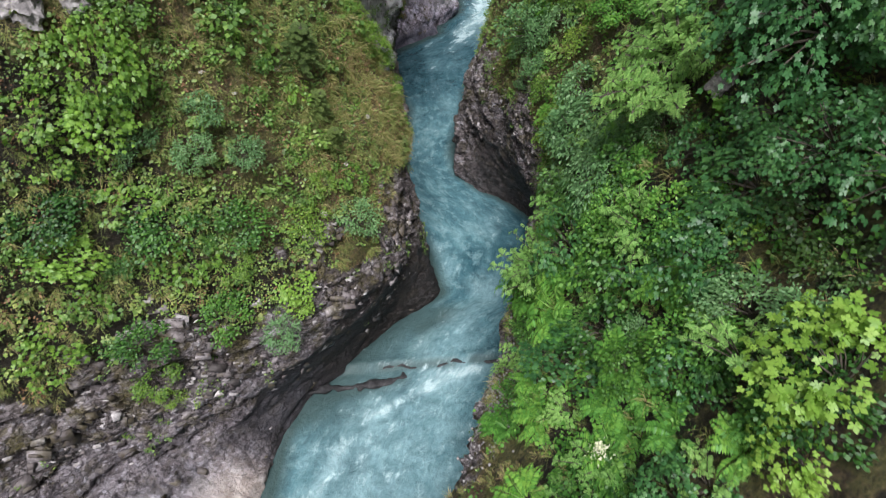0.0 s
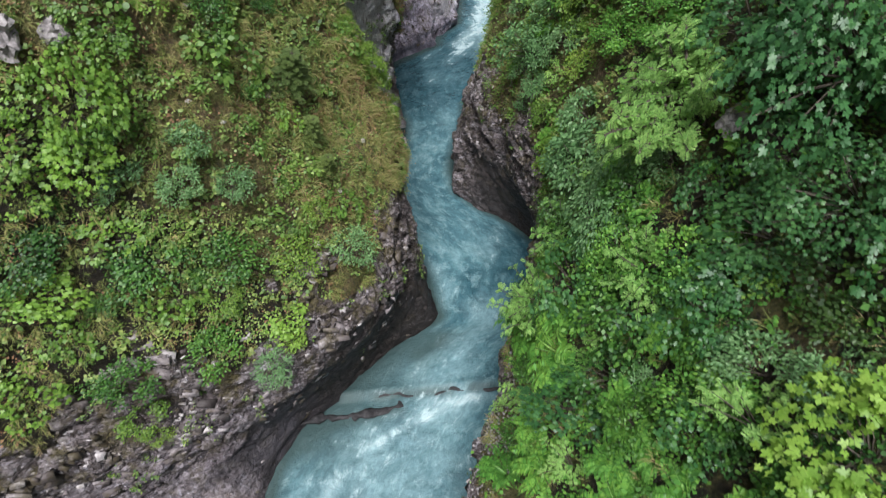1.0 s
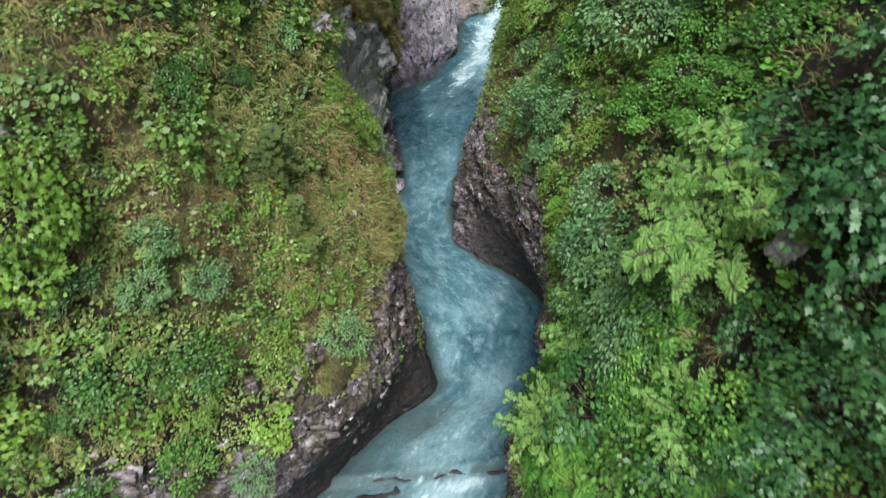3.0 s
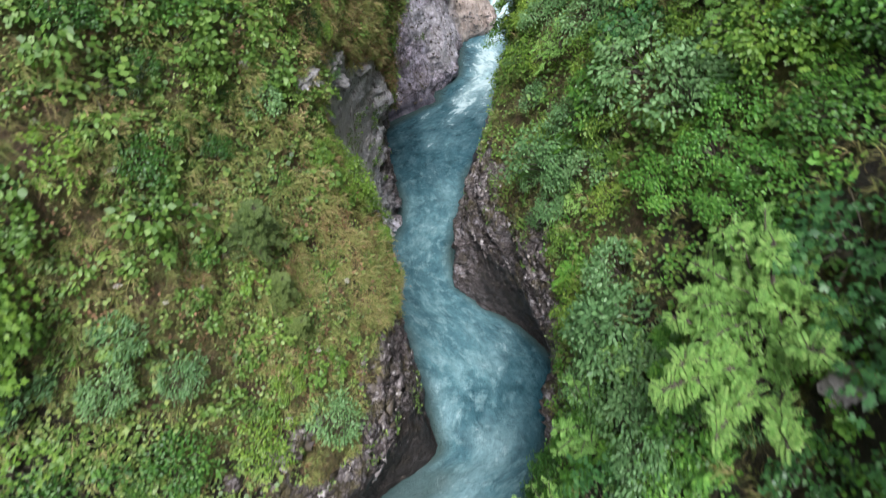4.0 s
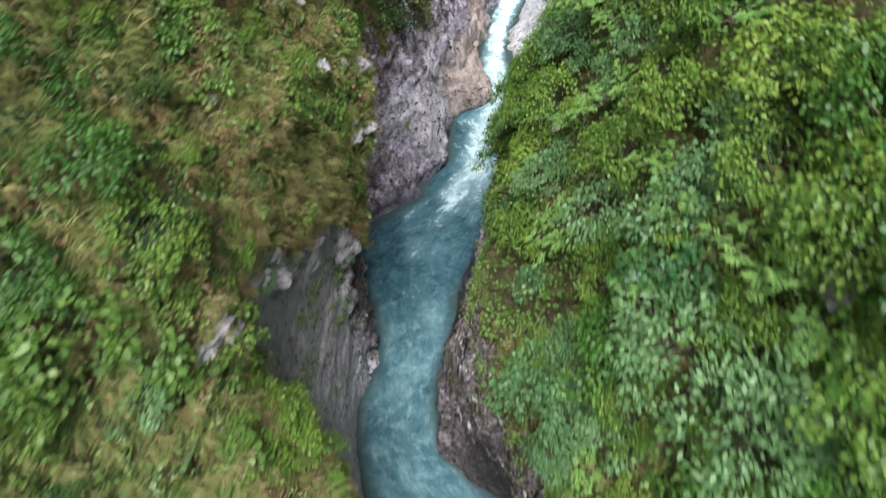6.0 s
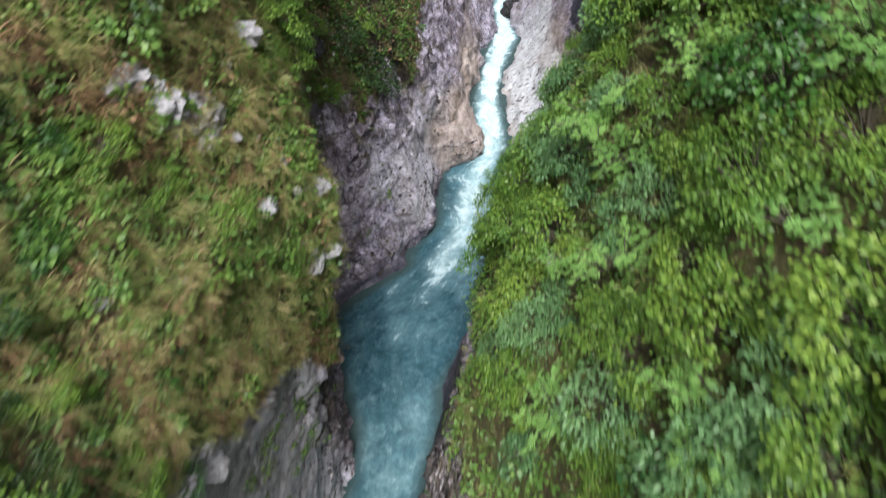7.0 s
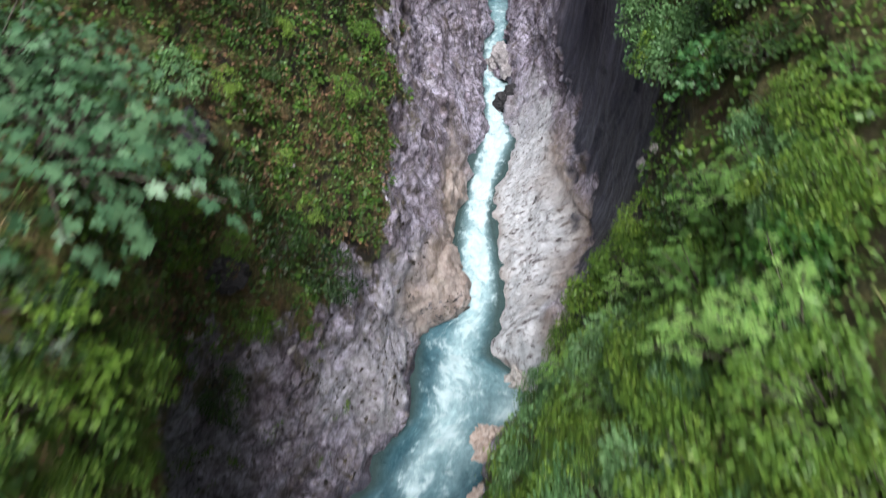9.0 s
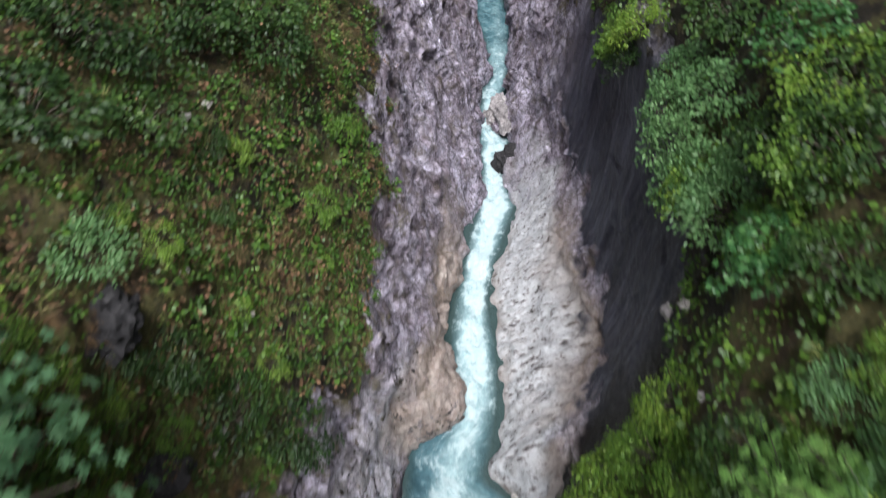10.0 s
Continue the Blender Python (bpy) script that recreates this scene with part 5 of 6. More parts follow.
# darkened bushes whose colour gives the shade high on the slope
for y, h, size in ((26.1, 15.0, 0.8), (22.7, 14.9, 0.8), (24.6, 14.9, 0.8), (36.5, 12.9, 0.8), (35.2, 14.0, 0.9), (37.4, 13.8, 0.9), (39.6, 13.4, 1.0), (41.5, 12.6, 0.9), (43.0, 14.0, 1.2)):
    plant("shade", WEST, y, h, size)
# east bank
plant("willow", EAST, 17.4, 7.6, 0.91, lean=0.5)
plant("willow", EAST, 16.1, 8.7, 0.70, lean=0.5)
plant("willow", EAST, 12.2, 7.8, 1.00, lean=0.5)
plant("dark_maple", EAST, 8.7, 12.3, 0.92, lean=0.5)
plant("dark_maple", EAST, 7.9, 11.6, 0.64, lean=0.5)
plant("dark_tree", EAST, 6.6, 11.7, 0.81, lean=0.5)
plant("dark_maple", EAST, 7.8, 12.5, 0.63, lean=0.5)
plant("dark_maple", EAST, 9.5, 11.8, 0.62, lean=0.5)
plant("dark_maple", EAST, 8.6, 10.3, 0.53, lean=0.5)
plant("willow", EAST, 9.7, 10.1, 0.57, lean=0.5)
plant("ash", EAST, 9.1, 6.3, 0.91, lean=0.5)
plant("fern", EAST, 7.5, 6.7, 0.73, lean=0.5)
plant("fern", EAST, 7.1, 5.8, 0.61, lean=0.5)
plant("ash", EAST, 11.3, 6.7, 0.76, lean=0.5)
plant("hazel", EAST, 8.7, 8.7, 0.75, lean=0.5)
plant("dark_maple", EAST, 7.1, 10.0, 0.73, lean=0.5)
plant("hazel", EAST, 7.7, 8.3, 0.81, lean=0.5)
plant("dark_maple", EAST, 6.7, 9.5, 0.65, lean=0.5)
plant("maple", EAST, 6.7, 10.4, 0.47, lean=0.5)
plant("willow", EAST, 5.5, 10.0, 0.63, lean=0.5)
plant("willow", EAST, 6.4, 8.1, 0.43, lean=0.5)
plant("shade", EAST, 5.7, 9.0, 0.51, lean=0.5)
plant("ash", EAST, 4.9, 9.7, 0.61, lean=0.5)
plant("lime", EAST, 4.0, 10.5, 0.85, out=0.15, lean=0.6)
plant("willow", EAST, 4.9, 10.6, 0.55, lean=0.6)
plant("dark_maple", EAST, 5.6, 12.2, 1.0, lean=0.5)
plant("dark_maple", EAST, 4.4, 12.6, 1.0, lean=0.5)
plant("dark_tree", EAST, 7.0, 13.2, 1.3, lean=0.5)
plant("fern", EAST, 4.8, 7.4, 0.75, lean=0.5)
plant("fern", EAST, 4.5, 8.5, 0.62, lean=0.5)
plant("fern", EAST, 5.2, 8.2, 0.36, lean=0.5)
plant("lime", EAST, 3.4, 9.9, 0.65, lean=0.6)
plant("fern", EAST, 4.0, 9.6, 0.53, lean=0.5)
plant("shade", EAST, 6.2, 11.1, 0.63, lean=0.5)
plant("shade", EAST, 5.3, 11.1, 0.55, lean=0.5)
plant("shade", EAST, 4.8, 10.2, 0.50, lean=0.5)
plant("maple", EAST, 6.3, 9.3, 0.32, lean=0.5)
plant("ash", EAST, 5.8, 6.7, 0.55, lean=0.5)
plant("willow", EAST, 17.0, 7.7, 0.73, lean=0.5)
plant("willow", EAST, 17.5, 8.9, 0.66, lean=0.5)
plant("willow", EAST, 16.4, 10.8, 0.87, lean=0.5)
plant("bright", EAST, 18.1, 9.6, 0.55, lean=0.5)
plant("willow", EAST, 14.7, 11.5, 0.51, lean=0.5)
plant("bright", EAST, 13.6, 11.0, 0.64, lean=0.5)
plant("lime", EAST, 14.1, 11.0, 0.33, lean=0.5)
plant("willow", EAST, 13.6, 8.2, 0.66, lean=0.5)
plant("bright", EAST, 14.1, 6.6, 0.63, lean=0.5)
plant("maple", EAST, 13.9, 12.7, 0.62, lean=0.5)
plant("bright", EAST, 13.2, 12.7, 0.44, lean=0.5)
plant("bright", EAST, 15.1, 8.7, 0.59, lean=0.5)
plant("hazel", EAST, 11.6, 10.9, 0.61, lean=0.5)
plant("bright", EAST, 22.7, 8.8, 0.86, lean=0.5)
plant("willow", EAST, 17.3, 6.1, 0.37, lean=0.5)
plant("bright", EAST, 16.2, 11.6, 0.56, lean=0.5)
plant("bright", EAST, 12.4, 11.5, 0.62, lean=0.5)
plant("bright", EAST, 16.1, 9.2, 0.60, lean=0.5)
plant("bright", EAST, 13.9, 10.0, 0.60, lean=0.5)
plant("bright", EAST, 12.5, 10.8, 0.53, lean=0.5)
plant("ash", EAST, 11.0, 11.4, 0.54, lean=0.5)
plant("willow", EAST, 19.6, 10.2, 0.71, lean=0.5)
plant("bright", EAST, 17.7, 11.5, 0.61, lean=0.5)
plant("fern", EAST, 14.7, 12.4, 0.41, lean=0.5)
plant("hazel", EAST, 26.2, 6.1, 0.73, lean=0.5)
plant("bright", EAST, 22.6, 13.2, 0.56, lean=0.5)
plant("bright", EAST, 22.3, 14.4, 0.61, lean=0.5)
plant("willow", EAST, 23.3, 11.0, 0.55, lean=0.5)
plant("willow", EAST, 21.6, 12.1, 0.52, lean=0.5)
plant("willow", EAST, 21.7, 9.6, 0.56, lean=0.5)
plant("bright", EAST, 23.5, 14.3, 0.57, lean=0.5)
plant("willow", EAST, 25.8, 12.6, 0.65, lean=0.5)
plant("bright", EAST, 22.4, 15.0, 0.48, lean=0.5)
plant("bright", EAST, 25.0, 11.1, 0.62, lean=0.5)
plant("bright", EAST, 20.2, 12.3, 0.50, lean=0.5)
plant("bright", EAST, 20.8, 13.6, 0.53, lean=0.5)
plant("ash", EAST, 19.7, 13.5, 0.52, lean=0.5)
plant("willow", EAST, 23.8, 12.3, 0.45, lean=0.5)
plant("bright", EAST, 20.6, 12.9, 0.46, lean=0.5)
plant("bright", EAST, 20.7, 10.9, 0.48, lean=0.5)
plant("ash", EAST, 23.6, 13.6, 0.49, lean=0.5)
plant("willow", EAST, 21.8, 11.3, 0.49, lean=0.5)
plant("bright", EAST, 24.7, 9.5, 0.47, lean=0.5)
plant("bright", EAST, 22.3, 10.4, 0.39, lean=0.5)
plant("willow", EAST, 35.5, 11.9, 0.84, lean=0.5)
plant("bright", EAST, 36.5, 11.5, 0.79, lean=0.5)
plant("bright", EAST, 34.1, 13.9, 0.86, lean=0.5)
plant("shade", EAST, 42.1, 10.9, 0.85, lean=0.5)
plant("willow", EAST, 37.5, 13.0, 0.79, lean=0.5)
plant("bright", EAST, 35.4, 14.6, 0.80, lean=0.5)
plant("lime", EAST, 30.8, 11.6, 0.38, lean=0.5)
plant("willow", EAST, 30.9, 13.4, 0.51, lean=0.5)
plant("shade", EAST, 32.3, 13.7, 0.73, lean=0.5)
plant("bright", EAST, 33.7, 13.0, 0.67, lean=0.5)
plant("tall_ash", EAST, 10.0, 10.6, 1.5, lean=0.75, which=0)
plant("ash", EAST, 10.0, 10.6, 0.8, out=0.30, lean=0.7)
plant("ash", EAST, 10.5, 10.9, 0.7, out=0.25, lean=0.7)
plant("ash", EAST, 9.7, 10.3, 0.7, out=0.25, lean=0.7)
plant("tall_ash", EAST, 10.7, 10.8, 1.15, lean=0.7, which=1)
plant("willow", EAST, 11.9, 6.8, 0.85, lean=0.8)
plant("willow", EAST, 12.7, 7.6, 0.9, lean=0.8)
plant("willow", EAST, 13.3, 7.2, 0.55, lean=0.8)
plant("dark_tree", EAST, 8.4, 12.6, 1.6, lean=0.5)
plant("dark_tree", EAST, 9.6, 13.6, 1.3, lean=0.5)
plant("bright", EAST, 12.2, 14.0, 1.0, lean=0.5)
plant("willow", EAST, 13.0, 14.4, 0.8, lean=0.5)
for y, h, size, key in ((16.6, 7.2, 0.5, "willow"), (17.7, 6.9, 0.42, "willow"), (18.3, 6.8, 0.5, "fern"), (15.7, 6.9, 0.5, "bright"), (18.7, 7.3, 0.45, "bright"), (15.0, 6.6, 0.5, "fern"), (17.2, 8.3, 0.5, "fern"), (16.0, 7.9, 0.5, "ash"), (18.0, 8.2, 0.45, "bright")):
    plant(key, EAST, y, h, size, lean=0.6)
plant("plume", EAST, 4.6, 7.2, 1.0)
plant("fern", EAST, 8.8, 6.1, 0.85, lean=0.8)
plant("fern", EAST, 9.7, 5.7, 0.8, lean=0.8)
plant("fern", EAST, 8.0, 6.8, 0.8, lean=0.8)
plant("ash", EAST, 9.2, 6.8, 0.7, lean=0.8)
for y, h, key, size in ((7.6, 9.6, "bright", 0.8), (8.0, 9.0, "ash", 0.7), (6.8, 9.0, "fern", 0.7), (9.0, 8.6, "bright", 0.7), (9.8, 8.8, "willow", 0.8), (10.6, 8.4, "willow", 0.8), (11.2, 8.6, "willow", 0.7), (6.0, 8.0, "fern", 0.7), (5.4, 9.2, "bright", 0.7), (7.2, 10.8, "dark_maple", 0.8), (10.4, 6.6, "fern", 0.6)):
    plant(key, EAST, y, h, size, lean=0.7)
for y, h, key in ((14.2, 12.6, "bright"), (15.0, 13.6, "willow"), (16.2, 13.4, "bright"), (17.4, 12.8, "bright"), (18.2, 13.6, "bright"), (14.6, 11.2, "willow"), (16.4, 12.2, "ash"), (17.8, 11.6, "willow"), (13.4, 13.4, "hazel"), (19.2, 12.4, "bright"), (25.4, 14.6, "bright"), (27.0, 14.2, "hazel"), (23.2, 14.4, "bright"), (21.4, 14.2, "hazel")):
    plant(key, EAST, y, h, 0.85, lean=0.5)
for y, h, size in ((45.2, 9.6, 0.55), (44.6, 10.0, 0.6), (44.0, 10.4, 0.65), (43.4, 10.9, 0.65), (42.8, 11.3, 0.7), (42.2, 11.8, 0.7), (41.6, 12.2, 0.7), (43.2, 11.8, 0.6), (44.4, 10.8, 0.55), (45.4, 10.6, 0.5)):
    plant("herb" if size < 0.62 else "bright", EAST, y, h, size, lean=0.5)
for y, h, size in ((33.0, 8.3, 0.75), (33.3, 7.5, 0.75), (33.4, 6.7, 0.7), (32.9, 6.7, 0.75), (32.5, 7.6, 0.85), (33.2, 5.8, 0.55), (32.6, 5.7, 0.75), (33.6, 8.4, 0.55), (32.4, 8.8, 0.8), (33.1, 9.4, 0.7)):
    plant("bright", EAST, y, h, size, lean=0.6)
for y, h, size in ((36.9, 11.3, 0.9), (37.6, 11.7, 0.9), (38.4, 12.0, 0.85), (39.2, 12.4, 0.8), (36.4, 12.2, 0.8)):
    plant("willow", EAST, y, h, size, lean=0.7)
for y, h in ((28.4, 9.4), (28.8, 11.0), (29.4, 9.0), (29.8, 12.4), (30.4, 10.2), (30.9, 11.8), (29.2, 13.6), (28.2, 12.6), (30.2, 8.2)):
    plant("shade" if y > 30.3 else "ash" if h > 11.5 else "bright", EAST, y, h, 0.8, lean=0.6)


def scatter(bank, number, ys, hs, apart, kinds, sizes, lean=0.5):
    """Lesser plants here and there on the soil of a bank, not too near one another."""
    taken = []
    for _ in range(number * 12):
        if len(taken) >= number:
            break
        y, h = rng.uniform(*ys), rng.uniform(*hs)
        if h < float(bare_to(bank, np.array([y]))[0]) + 0.7:
            continue
        if bank is EAST and 12.2 < y < 19.5 and h < 9.6:
            continue
        p, _n = ground_at(bank, y, h)
        if any(np.linalg.norm(p - q) < apart for q in taken):
            continue
        taken.append(p)
        plant(kinds[int(rng.integers(len(kinds)))], bank, y, h, rng.uniform(*sizes), lean=lean)


scatter(EAST, 42, (3, 13), (4.3, 9.5), 0.62, ["fern", "fern", "ash", "hazel"], (0.4, 0.65), 0.6)
scatter(EAST, 24, (3, 20), (6.5, 14.5), 0.95, ["hazel", "dark_maple", "hazel"], (0.5, 0.9), 0.5)
scatter(EAST, 60, (13, 30.0), (7, 15), 0.75, ["ash", "bright", "willow", "bright"], (0.5, 0.8), 0.6)
scatter(EAST, 70, (24.5, 31.0), (6.5, 15), 0.5, ["bright", "willow", "bright", "ash"], (0.45, 0.8), 0.6)
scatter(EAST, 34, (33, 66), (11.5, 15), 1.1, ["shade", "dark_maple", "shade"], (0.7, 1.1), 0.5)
scatter(WEST, 30, (7.5, 14), (5.5, 13.5), 0.6, ["hazel", "maple", "herb"], (0.25, 0.45), 0.45)
scatter(WEST, 100, (8.5, 18), (5.0, 12.0), 0.36, ["herb", "butterbur", "herb"], (0.18, 0.40), 0.6)
scatter(WEST, 110, (15, 29), (8.0, 15), 0.42, ["herb", "butterbur", "herb", "bright"], (0.18, 0.42), 0.6)
scatter(WEST, 45, (13.5, 21), (11.2, 15), 0.42, ["shade", "hazel", "herb"], (0.22, 0.45), 0.5)
scatter(WEST, 24, (31, 66), (7, 15), 1.1, ["shade", "shade", "bright"], (0.25, 0.5), 0.4)
plant("pale_tree", WEST, 28.4, 14.8, 1.1, out=0.55, lean=0.4)
plant("pale_tree", WEST, 29.5, 14.8, 0.9, out=0.45, lean=0.4)
for made in [m for some in KINDS.values() for m in some if m not in USED]:
    for o in (*made.children_recursive, made):
        bpy.data.objects.remove(o)


# ---- low growth ----
def spread(sheet, number, near, seed, ledges=False):
    """Random places on the soil of a bank: place, outward way, height over the water. near: how the number falls off along the gorge."""
    P, N, soil, H = sheet
    i0, i1 = np.searchsorted(YS, [-8.5, 72.5])
    j0, j1 = 3, len(HS) + 2
    A, U, V = P[i0:i1, j0:j1], P[i0 + 1:i1 + 1, j0:j1] - P[i0:i1, j0:j1], P[i0:i1, j0 + 1:j1 + 1] - P[i0:i1, j0:j1]
    area = np.linalg.norm(np.cross(U, V), axis=-1)
    w = area * np.clip((soil[i0:i1, j0:j1] - 0.35) / 0.4, 0, 1) * np.interp(YS[i0:i1], *near)[:, None]
    if ledges:
        w = area * (1 - soil[i0:i1, j0:j1]) * (H[i0:i1, j0:j1] > 1.6) * np.clip(lattice(A.reshape(-1, 3) * 1.3, 77).reshape(area.shape), 0, 1) ** 2 * np.interp(YS[i0:i1], *near)[:, None]
    w = w / w.sum()
    r = np.random.default_rng(seed)
    k = r.choice(w.size, number, p=w.ravel())
    a, b = r.random((number, 1)), r.random((number, 1))
    p = A.reshape(-1, 3)[k] + a * U.reshape(-1, 3)[k] + b * V.reshape(-1, 3)[k]
    return p, N[i0:i1, j0:j1].reshape(-1, 3)[k], H[i0:i1, j0:j1].ravel()[k], r


def low_herbs(sheet, name, label, clumps, per, near, seed, dryness, mat=HERB, sizes=(0.055, 0.12), radii=(0.08, 0.30), ledges=False):
    p, n, h, r = spread(sheet, clumps, near, seed, ledges)
    keep = lattice(p * 0.55, seed) + 0.7 * lattice(p * 1.7, seed + 1) + r.normal(size=len(p)) * 0.25 > dryness
    p, n = p[keep], n[keep]
    m = len(p)
    rad = r.uniform(*radii, m) * (1 + 0.7 * (r.random(m) < 0.15))
    big = r.uniform(*sizes, m) * (1 + 0.6 * (r.random(m) < 0.10))
    c = np.repeat(np.arange(m), per)
    off = unit(r.normal(size=(m * per, 3)))
    up = unit(n * 0.55 + np.array([0, 0, 0.8]))[c]
    off = off - up * np.minimum(0, (off * up).sum(1, keepdims=True)) * 1.6
    pos = p[c] + off * (rad[c] * np.sqrt(r.random(m * per)))[:, None]
    way = off * (1, 1, 0.5) + r.normal(size=off.shape) * 0.4 - np.array([0, 0, 0.1])
    face = unit(up + r.normal(size=off.shape) * 0.38)
    v, f = leaves(pos, way, face, big[c] * r.uniform(0.6, 1.2, m * per), (KITE[0] * (1.5, 1, 1.6), KITE[1]))
    ob = new(name, mesh_of(name, v, f, mat))
    tagged(ob, label, "ground cover", kind="stuff")


def grass(sheet, name, label, tufts, per, near, seed, wetness, lengths=(0.12, 0.32), width=0.85, droop=0.25, mat=GRASS):
    p, n, h, r = spread(sheet, tufts, near, seed)
    keep = lattice(p * 0.55, seed - 100) + 0.6 * lattice(p * 1.9, seed + 3) + r.normal(size=len(p)) * 0.25 < wetness
    p, n = p[keep], n[keep]
    m = len(p)
    c = np.repeat(np.arange(m), per)
    size = r.uniform(*lengths, m)
    pos = p[c] + r.normal(size=(m * per, 3)) * 0.035
    way = unit(n * 0.9 + np.array([0, 0, 0.35]))[c] + r.normal(size=(m * per, 3)) * 0.42
    way[:, 2] -= droop * r.random(m * per)
    v, f = leaves(pos, way, n[c] + np.array([0, 0, 1.0]) + r.normal(size=(m * per, 3)) * 0.3, size[c] * r.uniform(0.6, 1.15, m * per), (STRAW[0] * (width, 1, 1.6), STRAW[1]))
    ob = new(name, mesh_of(name, v, f, mat))
    tagged(ob, label, "grass", kind="stuff")


FALL = ([-3, 3, 5, 20, 26, 29, 32, 36, 72], [0.0, 0.3, 1.5, 1.5, 1.4, 1.0, 0.5, 0.12, 0.02])
EAST_FALL = ([-3, 3, 5, 20, 27, 30, 32], [0.0, 0.3, 1.5, 1.5, 1.2, 0.5, 0.0])
LOWER = ([-3, 3, 5, 14, 18], [0.0, 0.3, 1.5, 1.5, 0.0])
CREST = ([12, 16, 18, 24.5, 27, 30], [0.0, 1.0, 0.8, 0.5, 0.3, 0.0])
LEDGE_FALL = ([-3, 4, 20, 31, 33, 72], [0.1, 1.5, 1.5, 1.2, 0.0, 0.0])
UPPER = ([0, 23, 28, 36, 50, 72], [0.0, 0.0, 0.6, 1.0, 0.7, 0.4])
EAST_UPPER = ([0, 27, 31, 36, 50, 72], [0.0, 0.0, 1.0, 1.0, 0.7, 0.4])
low_herbs(WEST_SHEET, "low_herbs", "low broad-leaved herbs covering the steep slope", 8000, 15, LOWER, 301, -0.35, HERB, (0.035, 0.085), (0.07, 0.22))
low_herbs(WEST_SHEET, "low_herbs", "small-leaved herbs among the grass of the slope", 9500, 14, CREST, 311, -0.3, HERB, (0.030, 0.070), (0.05, 0.17))
low_herbs(WEST_SHEET, "low_herbs", "fresh green herbs among the grass above the hollow", 6200, 14, ([17, 20, 28, 31], [0.0, 1.0, 1.0, 0.0]), 313, -0.3, CLUMP, (0.03, 0.075), (0.06, 0.22))
grass(WEST_SHEET, "grass", "tufts of straw-coloured grass along the crest", 7500, 24, CREST, 413, 0.40, (0.12, 0.36), 1.0, 1.1)
grass(WEST_SHEET, "dead_grass", "tufts of russet dead grass on the slope", 5200, 18, ([11.5, 14, 18, 20, 23, 27, 30], [0.0, 0.30, 0.45, 0.8, 0.55, 0.5, 0.0]), 415, 0.15, (0.12, 0.34), 1.0, 1.2, RUSSET)
low_herbs(EAST_SHEET, "low_herbs", "dense low herbs under the bushes of the slope", 3000, 15, LOWER, 302, -0.35, FERN, (0.04, 0.095), (0.08, 0.26))
low_herbs(EAST_SHEET, "low_herbs", "yellowish green herbs and seedlings on the slope", 5500, 15, ([11, 14, 27, 30, 32], [0.0, 1.0, 1.0, 0.5, 0.0]), 312, -0.6, CLUMP, (0.04, 0.095), (0.08, 0.28))
grass(WEST_SHEET, "grass", "tufts of green and straw-coloured mountain grass", 4200, 24, LOWER, 401, 0.25, droop=0.9)
grass(WEST_SHEET, "short_turf", "short fine turf of green and straw blades", 5500, 10, FALL, 411, 2.0, (0.05, 0.15), 2.6)
grass(EAST_SHEET, "grass", "tufts of green and straw-coloured mountain grass", 3400, 22, EAST_FALL, 402, 0.2)
grass(EAST_SHEET, "short_turf", "short fine turf of green and straw blades", 2200, 10, EAST_FALL, 412, 0.2, (0.05, 0.15), 2.6)
low_herbs(WEST_SHEET, "ledge_herbs", "small herbs rooted on the ledges of the rock wall", 700, 12, LEDGE_FALL, 305, -2, HERB, (0.03, 0.07), (0.05, 0.13), True)
low_herbs(EAST_SHEET, "ledge_herbs", "small herbs rooted on the ledges of the rock wall", 300, 12, LEDGE_FALL, 306, -2, HERB, (0.03, 0.07), (0.05, 0.13), True)
low_herbs(WEST_SHEET, "woodland_herbs", "deep green low herbs, darkened for the slope's shade", 10000, 12, UPPER, 303, -0.7, SHADE_HERB, (0.045, 0.10), (0.08, 0.28))
low_herbs(EAST_SHEET, "woodland_herbs", "deep green low herbs, darkened for the slope's shade", 3200, 13, EAST_UPPER, 307, -0.9, SHADE_HERB, (0.05, 0.11), (0.1, 0.3))
low_herbs(WEST_SHEET, "leaf_litter", "rusty dead leaves and stalks in the grass", 4200, 14, FALL, 308, -0.2, LITTER, (0.028, 0.060), (0.08, 0.30))
low_herbs(WEST_SHEET, "leaf_litter", "fallen brown leaves on the shaded slope", 4200, 12, UPPER, 304, -0.3, LITTER, (0.035, 0.08), (0.1, 0.4))
grass(WEST_SHEET, "grass", "tufts of green and straw-coloured mountain grass", 1800, 16, UPPER, 403, 0.5)
grass(WEST_SHEET, "dead_grass", "tufts of russet dead grass on the shaded slope", 2200, 16, ([30, 33, 46, 60], [0.0, 1.0, 1.0, 0.3]), 416, -0.1, (0.12, 0.34), 1.1, 1.1, RUSSET)


